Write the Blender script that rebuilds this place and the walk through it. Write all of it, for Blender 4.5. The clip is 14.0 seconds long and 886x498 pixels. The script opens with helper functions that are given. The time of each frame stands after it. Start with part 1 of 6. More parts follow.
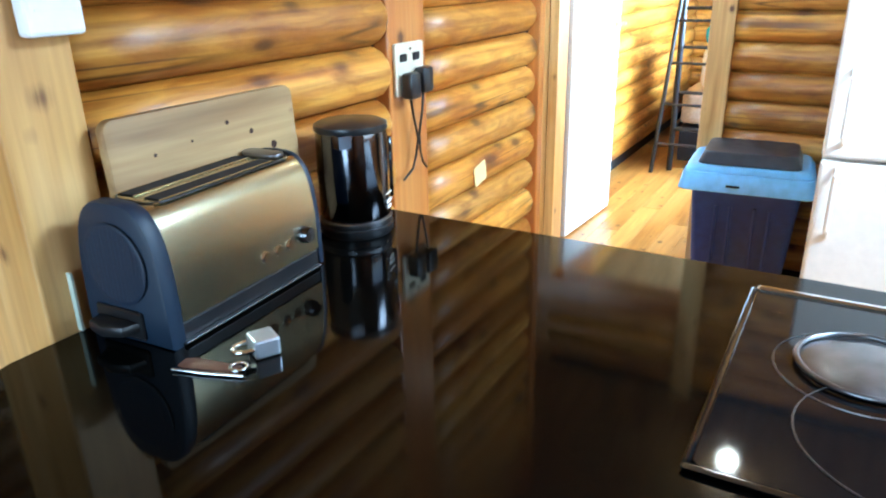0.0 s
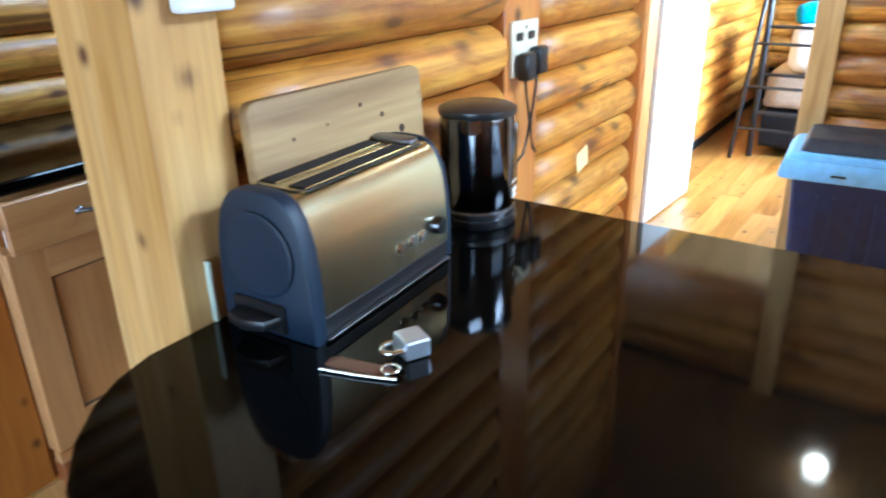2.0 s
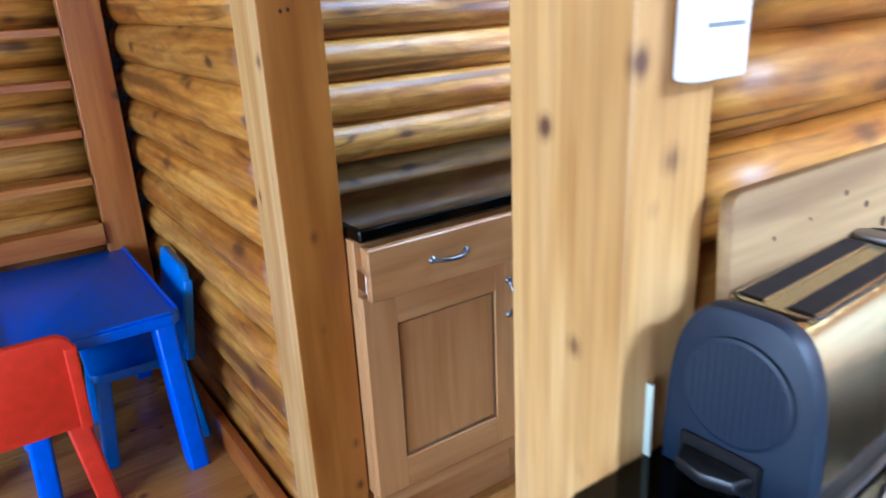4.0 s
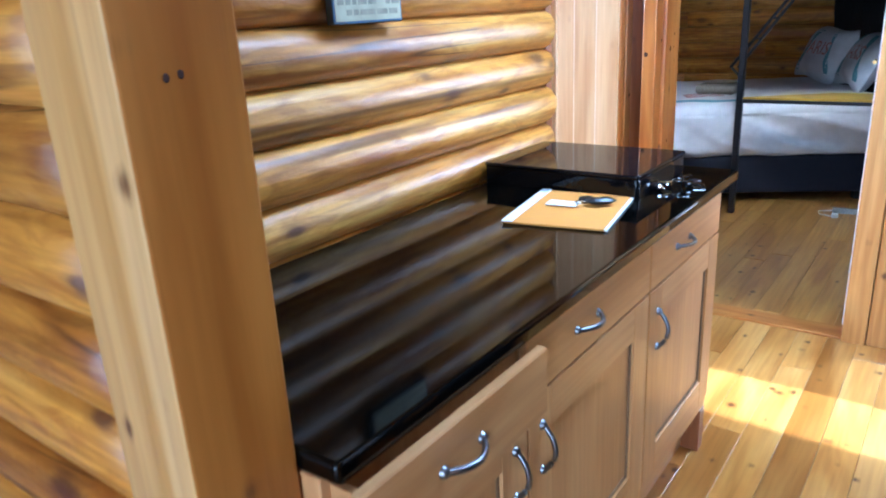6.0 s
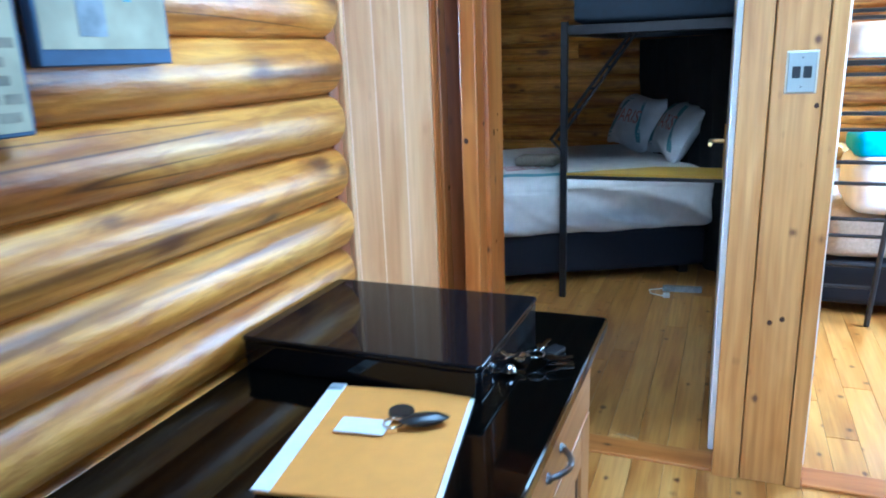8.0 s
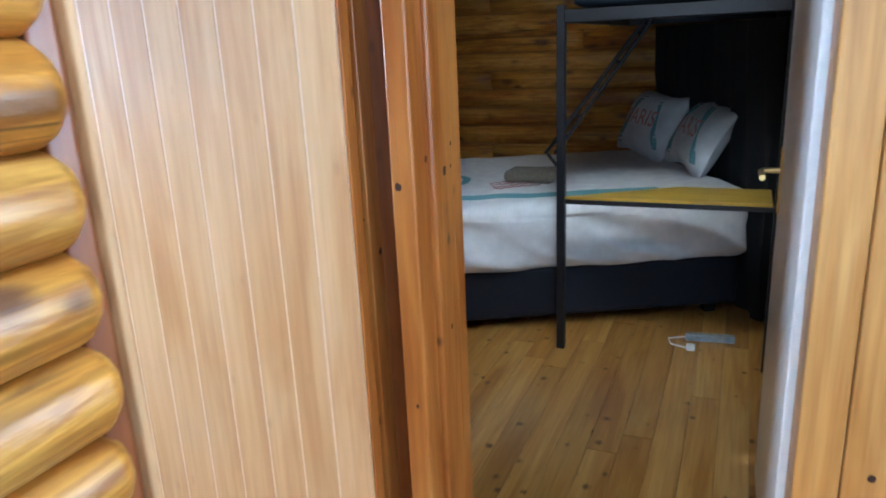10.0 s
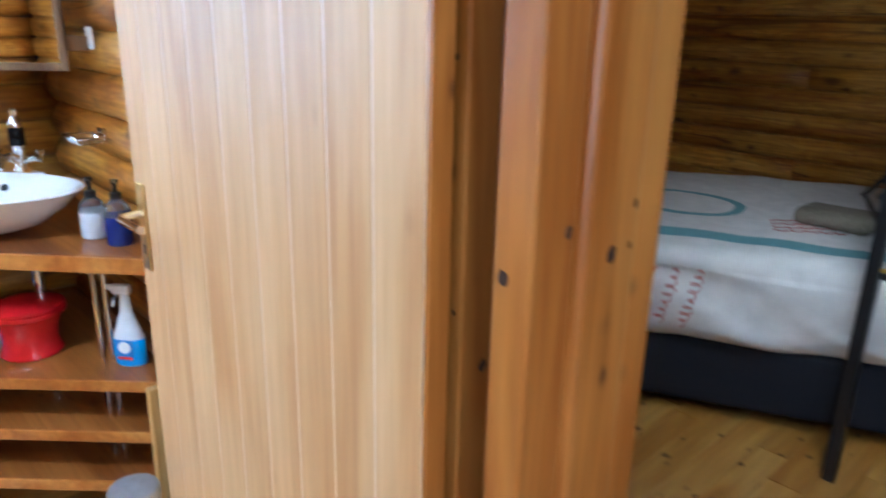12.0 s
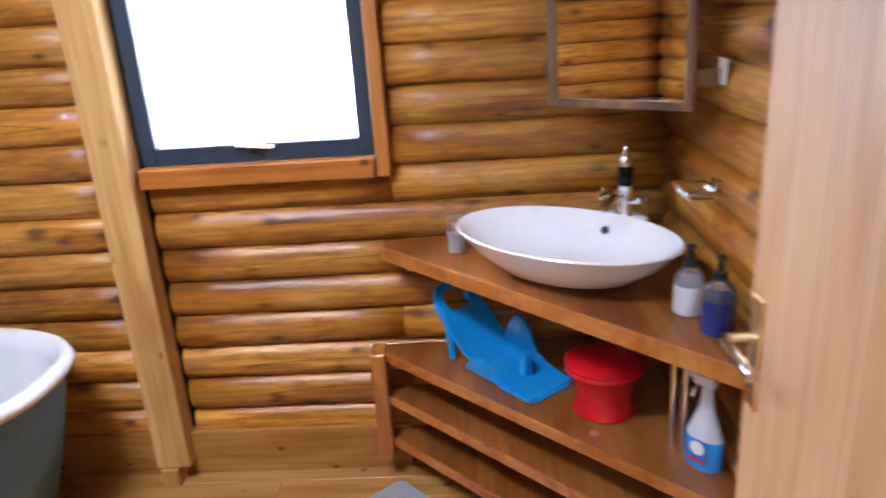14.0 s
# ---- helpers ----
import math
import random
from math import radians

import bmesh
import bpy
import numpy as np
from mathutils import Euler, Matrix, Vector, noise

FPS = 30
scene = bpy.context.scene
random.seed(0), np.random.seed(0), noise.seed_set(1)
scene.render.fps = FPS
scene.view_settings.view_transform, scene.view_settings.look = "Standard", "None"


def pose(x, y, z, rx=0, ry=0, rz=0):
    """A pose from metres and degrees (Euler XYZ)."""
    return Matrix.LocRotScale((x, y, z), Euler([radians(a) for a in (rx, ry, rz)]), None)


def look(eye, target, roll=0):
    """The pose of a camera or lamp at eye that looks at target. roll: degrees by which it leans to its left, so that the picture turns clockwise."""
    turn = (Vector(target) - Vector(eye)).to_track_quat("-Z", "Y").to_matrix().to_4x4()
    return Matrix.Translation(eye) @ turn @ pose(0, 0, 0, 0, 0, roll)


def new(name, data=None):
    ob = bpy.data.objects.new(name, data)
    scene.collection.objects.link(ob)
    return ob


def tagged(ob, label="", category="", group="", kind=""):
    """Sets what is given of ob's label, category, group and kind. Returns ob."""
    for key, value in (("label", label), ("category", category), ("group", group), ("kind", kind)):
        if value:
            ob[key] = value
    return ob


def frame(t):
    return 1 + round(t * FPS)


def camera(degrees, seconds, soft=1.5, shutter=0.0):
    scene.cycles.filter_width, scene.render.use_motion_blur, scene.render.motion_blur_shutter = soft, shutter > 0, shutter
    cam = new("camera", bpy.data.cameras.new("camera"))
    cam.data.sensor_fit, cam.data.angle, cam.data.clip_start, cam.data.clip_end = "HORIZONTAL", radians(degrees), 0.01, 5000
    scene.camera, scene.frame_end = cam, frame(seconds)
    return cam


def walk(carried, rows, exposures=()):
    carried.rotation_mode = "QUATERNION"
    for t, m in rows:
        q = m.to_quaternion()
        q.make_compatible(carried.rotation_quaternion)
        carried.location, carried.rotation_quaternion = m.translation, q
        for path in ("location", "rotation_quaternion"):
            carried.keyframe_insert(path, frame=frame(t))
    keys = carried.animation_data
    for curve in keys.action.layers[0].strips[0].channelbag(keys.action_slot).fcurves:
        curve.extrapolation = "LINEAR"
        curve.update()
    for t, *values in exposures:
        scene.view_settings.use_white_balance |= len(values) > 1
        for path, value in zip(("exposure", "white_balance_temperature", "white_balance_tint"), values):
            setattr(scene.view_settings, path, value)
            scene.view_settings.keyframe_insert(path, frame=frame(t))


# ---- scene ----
cam = camera(64.0, 14.0, soft=1.9, shutter=0.5)
# seconds, eye x y z, yaw, pitch, roll
PATH = [
    (0.0, -0.116, -0.146, 1.348, 29.93, -21.30, 1.16),
    (0.5, -0.171, -0.146, 1.342, 30.34, -22.41, 1.58),
    (1.0, -0.205, -0.149, 1.342, 30.45, -22.33, 1.41),
    (1.5, -0.237, -0.149, 1.344, 31.19, -22.32, 0.76),
    (2.0, -0.277, -0.160, 1.348, 33.95, -22.99, 1.04),
    (2.5, -0.344, -0.183, 1.350, 40.23, -23.60, 2.62),
    (3.0, -0.404, -0.165, 1.355, 51.72, -21.10, 2.61),
    (3.2, -0.423, -0.171, 1.365, 55.51, -20.10, 2.64),
    (5.3, -1.115, -0.134, 1.377, 47.40, -18.31, 2.62),
    (5.5, -1.200, -0.104, 1.383, 43.33, -18.13, 3.31),
    (6.0, -1.355, 0.010, 1.396, 36.15, -18.60, 3.00),
    (6.5, -1.452, 0.175, 1.407, 38.02, -18.48, 2.44),
    (7.0, -1.556, 0.340, 1.442, 33.43, -17.37, 2.57),
    (7.5, -1.651, 0.509, 1.458, 24.71, -15.87, 0.83),
    (8.0, -1.669, 0.738, 1.454, 21.71, -15.14, 2.11),
    (8.5, -1.687, 0.957, 1.454, 21.41, -15.25, 1.87),
    (8.7, -1.707, 1.055, 1.458, 20.90, -14.71, 2.42),
    (10.8, -1.820, 1.985, 1.478, 26.76, -17.38, 1.61),
    (11.0, -1.820, 2.079, 1.471, 29.53, -17.27, 1.72),
    (11.5, -1.841, 2.296, 1.457, 39.95, -18.19, 0.43),
    (12.0, -1.992, 2.451, 1.461, 46.62, -17.78, -1.26),
    (12.5, -2.114, 2.551, 1.483, 59.27, -16.51, 0.14),
    (13.0, -2.163, 2.654, 1.510, 74.97, -18.47, 0.36),
    (13.2, -2.218, 2.654, 1.521, 79.81, -19.09, 1.27),
    (13.5, -2.317, 2.660, 1.544, 85.29, -18.15, 2.55),
    (14.0, -2.491, 2.575, 1.579, 91.77, -18.93, 3.59),
]
# seconds, stops
EXPOSURES = [(0.0, 1.25, 4900, -2), (2.0, 1.3, 4900, 2), (3.2, 1.65, 5000, 12), (5.3, 1.5, 4600, 10), (7.0, 1.35, 4700, 6), (8.0, 1.0, 4300, 0), (8.7, 0.95, 4150, 0), (10.8, 0.95, 5400, 6), (12.0, 0.85, 5050, 5), (13.0, 0.75, 5400, 14), (14.0, 0.45, 5800, 22)]
walk(cam, [(t, pose(x, y, z, 90 + pitch, roll, yaw)) for t, x, y, z, yaw, pitch, roll in PATH], exposures=EXPOSURES)

from mathutils.bvhtree import BVHTree

# ---- light -------------------------------------------------------------
def lamp_area(name, m, sx, sy, watts, colour, spread=180):
    d = bpy.data.lights.new(name, "AREA")
    d.spread = radians(spread)
    d.shape, d.size, d.size_y, d.energy, d.color = "RECTANGLE", sx, sy, watts, colour
    ob = new(name, d)
    ob.matrix_world = m
    return ob


world = bpy.data.worlds.new("sky")
scene.world = world
world.use_nodes = True
wn = world.node_tree.nodes
sky = wn.new("ShaderNodeTexSky")
sky.sky_type, sky.sun_disc = "NISHITA", False
sky.sun_elevation, sky.sun_rotation = radians(43.7), radians(98.5)
world.node_tree.links.new(sky.outputs["Color"], wn["Background"].inputs["Color"])
wn["Background"].inputs["Strength"].default_value = 0.15

sun = new("sun", bpy.data.lights.new("sun", "SUN"))
sun.data.energy, sun.data.angle, sun.data.color = 5.0, radians(0.5), (1.0, 0.97, 0.92)
sun.matrix_world = look((6.0, -0.9, 5.8), (0, 0, 0))

DAY = (0.80, 0.91, 1.0)
# daylight in the openings: unseen kitchen window and living room doors, bathroom, bedroom B; the four roof lamps are
# added fill
lamp_area("kitchen_window_light", look((2.96, 1.3, 1.6), (0, 1.3, 1.6)), 2.6, 1.2, 17, DAY)
lamp_area("living_door_light", look((-0.5, -3.42, 1.25), (-0.5, 0, 1.25)), 2.6, 2.1, 66, DAY)
lamp_area("roof_window_light", look((1.2, 1.52, 2.53), (0.9, 1.62, 0.0)), 1.3, 0.6, 145, (0.80, 0.90, 1.0))
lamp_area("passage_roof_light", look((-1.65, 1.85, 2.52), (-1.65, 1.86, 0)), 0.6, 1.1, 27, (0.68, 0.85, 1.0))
lamp_area("bathroom_window_light", look((-4.80, 1.89, 1.58), (-3.6, 1.89, 1.58)), 0.72, 0.84, 24, DAY)
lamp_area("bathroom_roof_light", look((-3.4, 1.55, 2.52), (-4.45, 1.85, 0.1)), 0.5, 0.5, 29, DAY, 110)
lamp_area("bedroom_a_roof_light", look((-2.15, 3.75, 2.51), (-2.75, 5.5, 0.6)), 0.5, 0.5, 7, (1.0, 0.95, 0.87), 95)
lamp_area("bedroom_b_window_light", look((0.52, 4.9, 1.5), (-1.5, 4.9, 1.5)), 1.3, 1.2, 160, DAY, 120)


# ---- materials ---------------------------------------------------------
def rgba(c):
    return (c[0], c[1], c[2], 1.0)


def base_material(name, rough=0.5, metal=0.0, coat=0.0):
    m = bpy.data.materials.new(name)
    m.use_nodes = True
    b = m.node_tree.nodes["Principled BSDF"]
    b.inputs["Roughness"].default_value, b.inputs["Metallic"].default_value = rough, metal
    b.inputs["Coat Weight"].default_value = coat
    b.inputs["Coat Roughness"].default_value = 0.12
    return m, m.node_tree.nodes, m.node_tree.links, b


def ramp(nodes, stops):
    r = nodes.new("ShaderNodeValToRGB")
    while len(r.color_ramp.elements) < len(stops):
        r.color_ramp.elements.new(0.5)
    for e, (p, c) in zip(r.color_ramp.elements, stops):
        e.position, e.color = p, rgba(c)
    return r


def mix(nodes, links, kind, fac, a, b):
    n = nodes.new("ShaderNodeMix")
    n.data_type, n.blend_type = "RGBA", kind
    for sock, v in ((n.inputs[0], fac), (n.inputs[6], a), (n.inputs[7], b)):
        if isinstance(v, (float, int)):
            sock.default_value = v
        elif isinstance(v, tuple):
            sock.default_value = rgba(v)
        else:
            links.new(v, sock)
    return n.outputs[2]


def wood(name, light, mid, dark, axis="y", rough=0.35, coat=0.3, grain=1.0, knots=1.0, knot=(0.10, 0.032, 0.010), vary=0.35, streak=0.0, knotsize=((6.0, 12.0),), halo=0.15, knotr=1.0, relief=0.0):
    """Timber whose grain runs along one axis of the object."""
    m, n, l, b = base_material(name, rough, 0.0, coat)
    b.inputs["Coat Roughness"].default_value = 0.75 * rough
    tc, info = n.new("ShaderNodeTexCoord"), n.new("ShaderNodeObjectInfo")
    off = n.new("ShaderNodeVectorMath")
    off.operation = "SCALE"
    off.inputs[0].default_value = (37.0, 53.0, 71.0)
    l.new(info.outputs["Random"], off.inputs["Scale"])
    add = n.new("ShaderNodeVectorMath")
    l.new(tc.outputs["Object"], add.inputs[0]), l.new(off.outputs[0], add.inputs[1])
    k = "xyz".index(axis)

    def mapped(along, across):
        mp = n.new("ShaderNodeMapping")
        mp.inputs["Scale"].default_value = [along if i == k else across for i in range(3)]
        l.new(add.outputs[0], mp.inputs["Vector"])
        return mp.outputs[0]

    fine = n.new("ShaderNodeTexNoise")
    fine.inputs["Scale"].default_value, fine.inputs["Detail"].default_value = 1.0, 5.0
    l.new(mapped(3.0, 70.0), fine.inputs["Vector"])
    broad = n.new("ShaderNodeTexNoise")
    broad.inputs["Scale"].default_value, broad.inputs["Detail"].default_value = 1.0, 3.0
    broad.inputs["Distortion"].default_value = 0.8
    l.new(mapped(1.3, 9.0), broad.inputs["Vector"])
    rings = n.new("ShaderNodeTexWave")
    rings.wave_type, rings.bands_direction = "BANDS", "XYZ"[(k + 1) % 3]
    rings.inputs["Scale"].default_value, rings.inputs["Distortion"].default_value = 1.0, 9.0
    rings.inputs["Detail"].default_value, rings.inputs["Detail Scale"].default_value = 2.0, 0.7
    l.new(mapped(0.8, 9.0), rings.inputs["Vector"])
    tone = ramp(n, [(0.33, dark), (0.5, mid), (0.68, light)])
    l.new(broad.outputs["Fac"], tone.inputs["Fac"])
    shade = ramp(n, [(0.3, (0.62, 0.55, 0.5)), (0.62, (1, 1, 1))])
    l.new(fine.outputs["Fac"], shade.inputs["Fac"])
    col = mix(n, l, "MULTIPLY", 0.55 * grain, tone.outputs["Color"], shade.outputs["Color"])
    ring = ramp(n, [(0.0, (0.80, 0.70, 0.62)), (0.5, (1, 1, 1))])
    l.new(rings.outputs["Color"], ring.inputs["Fac"])
    col = mix(n, l, "MULTIPLY", 0.35 * grain, col, ring.outputs["Color"])
    if streak:
        fig = n.new("ShaderNodeTexNoise")
        fig.inputs["Scale"].default_value, fig.inputs["Detail"].default_value = 1.0, 4.0
        fig.inputs["Distortion"].default_value = 1.6
        l.new(mapped(5.0, 26.0), fig.inputs["Vector"])
        fr = ramp(n, [(0.36, (0.60, 0.46, 0.36)), (0.56, (1, 1, 1))])
        l.new(fig.outputs["Fac"], fr.inputs["Fac"])
        col = mix(n, l, "MULTIPLY", 0.7, col, fr.outputs["Color"])
        st = n.new("ShaderNodeTexNoise")
        st.inputs["Scale"].default_value, st.inputs["Detail"].default_value = 1.0, 2.0
        l.new(mapped(0.7, 16.0), st.inputs["Vector"])
        sr = ramp(n, [(0.62, (0, 0, 0)), (0.7, (1, 1, 1))])
        l.new(st.outputs["Fac"], sr.inputs["Fac"])
        f2 = n.new("ShaderNodeMath")
        f2.operation = "MULTIPLY"
        f2.inputs[1].default_value = streak
        l.new(sr.outputs["Color"], f2.inputs[0])
        col = mix(n, l, "MIX", f2.outputs[0], col, tuple(0.35 * c for c in dark))
    if relief:
        seam = n.new("ShaderNodeTexNoise")
        seam.inputs["Scale"].default_value, seam.inputs["Detail"].default_value = 1.0, 1.5
        l.new(mapped(0.45, 11.0), seam.inputs["Vector"])
        line = ramp(n, [(0.490, (0, 0, 0)), (0.499, (1, 1, 1)), (0.501, (1, 1, 1)), (0.510, (0, 0, 0))])
        l.new(seam.outputs["Fac"], line.inputs["Fac"])
        some = n.new("ShaderNodeTexNoise")
        some.inputs["Scale"].default_value = 1.0
        l.new(mapped(1.4, 5.0), some.inputs["Vector"])
        where = ramp(n, [(0.50, (0, 0, 0)), (0.58, (0.85, 0.85, 0.85))])
        l.new(some.outputs["Fac"], where.inputs["Fac"])
        crack = mix(n, l, "MULTIPLY", 1.0, line.outputs["Color"], where.outputs["Color"])
        col = mix(n, l, "MIX", crack, col, (0.07, 0.022, 0.006))
    if knots:
        warp = n.new("ShaderNodeMath")
        warp.operation = "MULTIPLY_ADD"
        warp.inputs[1].default_value, warp.inputs[2].default_value = 0.16, -0.08
        l.new(fine.outputs["Fac"], warp.inputs[0])
        for size in knotsize:
            vo = n.new("ShaderNodeTexVoronoi")
            vo.inputs["Scale"].default_value = 1.0
            l.new(mapped(*size), vo.inputs["Vector"])
            dist = n.new("ShaderNodeMath")
            l.new(vo.outputs["Distance"], dist.inputs[0]), l.new(warp.outputs[0], dist.inputs[1])
            kr = ramp(n, [(0.04 * knotr, (1, 1, 1)), (0.07 * knotr, (0.7, 0.7, 0.7)), (0.10 * knotr, (0.28, 0.28, 0.28)), (halo, (0, 0, 0))])
            l.new(dist.outputs[0], kr.inputs["Fac"])
            f = n.new("ShaderNodeMath")
            f.operation = "MULTIPLY"
            f.inputs[1].default_value = min(1.0, 0.8 * knots)
            l.new(kr.outputs["Color"], f.inputs[0])
            col = mix(n, l, "MIX", f.outputs[0], col, knot)
    tint = ramp(n, [(0.0, (1 - vary, 1 - 1.1 * vary, 1 - 1.2 * vary)), (1.0, (1.0, 1.0, 1.0))])
    l.new(info.outputs["Random"], tint.inputs["Fac"])
    col = mix(n, l, "MULTIPLY", 1.0, col, tint.outputs["Color"])
    l.new(col, b.inputs["Base Color"])
    rr = n.new("ShaderNodeMapRange")
    rr.inputs["To Min"].default_value, rr.inputs["To Max"].default_value = rough * 0.75, min(1.0, rough * 1.35)
    l.new(broad.outputs["Fac"], rr.inputs["Value"]), l.new(rr.outputs[0], b.inputs["Roughness"])
    bump = n.new("ShaderNodeBump")
    bump.inputs["Strength"].default_value, bump.inputs["Distance"].default_value = 0.3, 0.003
    l.new(fine.outputs["Fac"], bump.inputs["Height"]), l.new(bump.outputs[0], b.inputs["Normal"])
    if relief:
        dents = n.new("ShaderNodeTexNoise")
        dents.inputs["Scale"].default_value, dents.inputs["Detail"].default_value = 1.0, 3.0
        l.new(mapped(13.0, 34.0), dents.inputs["Vector"])
        low = n.new("ShaderNodeBump")
        low.inputs["Strength"].default_value, low.inputs["Distance"].default_value = relief, 0.012
        l.new(dents.outputs["Fac"], low.inputs["Height"]), l.new(low.outputs[0], bump.inputs["Normal"])
    return m


def paint(name, c, rough=0.5, metal=0.0, coat=0.0, mottle=0.12, scale=30.0, bump=0.05):
    """A plain finish with slight unevenness of tone, gloss and relief."""
    m, n, l, b = base_material(name, rough, metal, coat)
    tc = n.new("ShaderNodeTexCoord")
    no = n.new("ShaderNodeTexNoise")
    no.inputs["Scale"].default_value, no.inputs["Detail"].default_value = scale, 4.0
    l.new(tc.outputs["Object"], no.inputs["Vector"])
    lo = tuple(max(0.0, v * (1 - mottle)) for v in c)
    hi = tuple(min(1.0, v * (1 + mottle)) for v in c)
    r = ramp(n, [(0.3, lo), (0.7, hi)])
    l.new(no.outputs["Fac"], r.inputs["Fac"]), l.new(r.outputs["Color"], b.inputs["Base Color"])
    rr = n.new("ShaderNodeMapRange")
    rr.inputs["To Min"].default_value, rr.inputs["To Max"].default_value = rough * 0.8, min(1.0, rough * 1.25)
    l.new(no.outputs["Fac"], rr.inputs["Value"]), l.new(rr.outputs[0], b.inputs["Roughness"])
    bp = n.new("ShaderNodeBump")
    bp.inputs["Strength"].default_value, bp.inputs["Distance"].default_value = bump, 0.002
    l.new(no.outputs["Fac"], bp.inputs["Height"]), l.new(bp.outputs[0], b.inputs["Normal"])
    return m


def granite(name):
    m, n, l, b = base_material(name, 0.06, 0.0, 0.0)
    b.inputs["Specular IOR Level"].default_value = 0.19
    tc = n.new("ShaderNodeTexCoord")
    vo = n.new("ShaderNodeTexNoise")
    vo.inputs["Scale"].default_value, vo.inputs["Detail"].default_value = 420.0, 3.0
    l.new(tc.outputs["Object"], vo.inputs["Vector"])
    r = ramp(n, [(0.45, (0.0008, 0.0008, 0.0007)), (0.66, (0.0022, 0.002, 0.0016)), (0.8, (0.02, 0.018, 0.014))])
    l.new(vo.outputs["Fac"], r.inputs["Fac"]), l.new(r.outputs["Color"], b.inputs["Base Color"])
    sm = n.new("ShaderNodeTexNoise")
    sm.inputs["Scale"].default_value, sm.inputs["Detail"].default_value = 5.0, 6.0
    l.new(tc.outputs["Object"], sm.inputs["Vector"])
    rr = n.new("ShaderNodeMapRange")
    rr.inputs["From Min"].default_value, rr.inputs["From Max"].default_value = 0.35, 0.75
    rr.inputs["To Min"].default_value, rr.inputs["To Max"].default_value = 0.035, 0.11
    l.new(sm.outputs["Fac"], rr.inputs["Value"]), l.new(rr.outputs[0], b.inputs["Roughness"])
    return m


def brushed(name, c, axis="y", rough=0.28):
    m, n, l, b = base_material(name, rough, 1.0)
    tc = n.new("ShaderNodeTexCoord")
    mp = n.new("ShaderNodeMapping")
    mp.inputs["Scale"].default_value = [3.0 if a == axis else 500.0 for a in "xyz"]
    no = n.new("ShaderNodeTexNoise")
    no.inputs["Scale"].default_value = 1.0
    l.new(tc.outputs["Object"], mp.inputs["Vector"]), l.new(mp.outputs[0], no.inputs["Vector"])
    r = ramp(n, [(0.3, tuple(v * 0.85 for v in c)), (0.7, c)])
    l.new(no.outputs["Fac"], r.inputs["Fac"]), l.new(r.outputs["Color"], b.inputs["Base Color"])
    bp = n.new("ShaderNodeBump")
    bp.inputs["Strength"].default_value, bp.inputs["Distance"].default_value = 0.12, 0.001
    l.new(no.outputs["Fac"], bp.inputs["Height"]), l.new(bp.outputs[0], b.inputs["Normal"])
    return m


def glassy(name, c, rough=0.03, weight=1.0):
    m, n, l, b = base_material(name, rough)
    b.inputs["Base Color"].default_value = rgba(c)
    b.inputs["Transmission Weight"].default_value = weight
    b.inputs["IOR"].default_value = 1.45
    return m


ORANGE = ((0.80, 0.445, 0.085), (0.72, 0.345, 0.042), (0.50, 0.185, 0.016))
LOG_X = wood("log_wood_x", *ORANGE, axis="x", rough=0.42, coat=0.10, grain=1.6, streak=0.9, knotsize=((3.2, 6.0), (5.0, 9.0)), halo=0.27, knots=1.1, knotr=1.6, relief=0.3)
LOG_Y = wood("log_wood_y", *ORANGE, axis="y", rough=0.42, coat=0.10, grain=1.6, streak=0.9, knotsize=((3.2, 6.0), (5.0, 9.0)), halo=0.27, knots=1.1, knotr=1.6, relief=0.3)
POST = wood("post_pine", (0.74, 0.49, 0.20), (0.66, 0.395, 0.125), (0.52, 0.275, 0.065), axis="z", rough=0.5, coat=0.05, vary=0.12, grain=0.95, knotsize=((7.0, 9.0), (6.0, 6.5)), knots=1.2)
GOLD_SHADED = wood("shaded_golden_post_pine", (0.52, 0.225, 0.034), (0.45, 0.175, 0.022), (0.35, 0.12, 0.012), axis="z", rough=0.4, coat=0.15, vary=0.1, grain=0.6, knotsize=((7.0, 9.0), (6.0, 6.5)), knots=1.2)
PINE = wood("door_post_pine", (0.66, 0.37, 0.115), (0.58, 0.295, 0.075), (0.46, 0.205, 0.04), axis="z", rough=0.36, coat=0.2, vary=0.12, knotsize=((7.0, 9.0), (6.0, 6.5)), knots=1.2)
TRIM_Z = wood("trim_pine_upright", (0.60, 0.27, 0.058), (0.52, 0.195, 0.034), (0.38, 0.115, 0.015), axis="z", rough=0.33, coat=0.25, vary=0.25, knotsize=((7.0, 9.0), (6.0, 6.5)), knots=1.2)
TRIM_X = wood("trim_pine_x", (0.60, 0.27, 0.058), (0.52, 0.195, 0.034), (0.38, 0.115, 0.015), axis="x", rough=0.35, coat=0.2, vary=0.25, knotsize=((7.0, 9.0), (6.0, 6.5)), knots=1.2)
TRIM_Y = wood("trim_pine_y", (0.60, 0.27, 0.058), (0.52, 0.195, 0.034), (0.38, 0.115, 0.015), axis="y", rough=0.35, coat=0.2, vary=0.25, knotsize=((7.0, 9.0), (6.0, 6.5)), knots=1.2)
DOOR = wood("door_veneer", (0.70, 0.45, 0.225), (0.64, 0.385, 0.175), (0.55, 0.30, 0.12), axis="z", rough=0.5, coat=0.04, knots=0.15, vary=0.05, grain=0.5)
GROOVE_LIT = paint("lit_groove_wood", (0.74, 0.55, 0.36), 0.4, coat=0.1, mottle=0.08)
PLANK = wood("floor_plank", (0.66, 0.37, 0.10), (0.58, 0.29, 0.06), (0.43, 0.18, 0.028), axis="y", rough=0.32, coat=0.3, vary=0.3, knotsize=((7.0, 9.0), (6.0, 6.5)), knots=1.2)
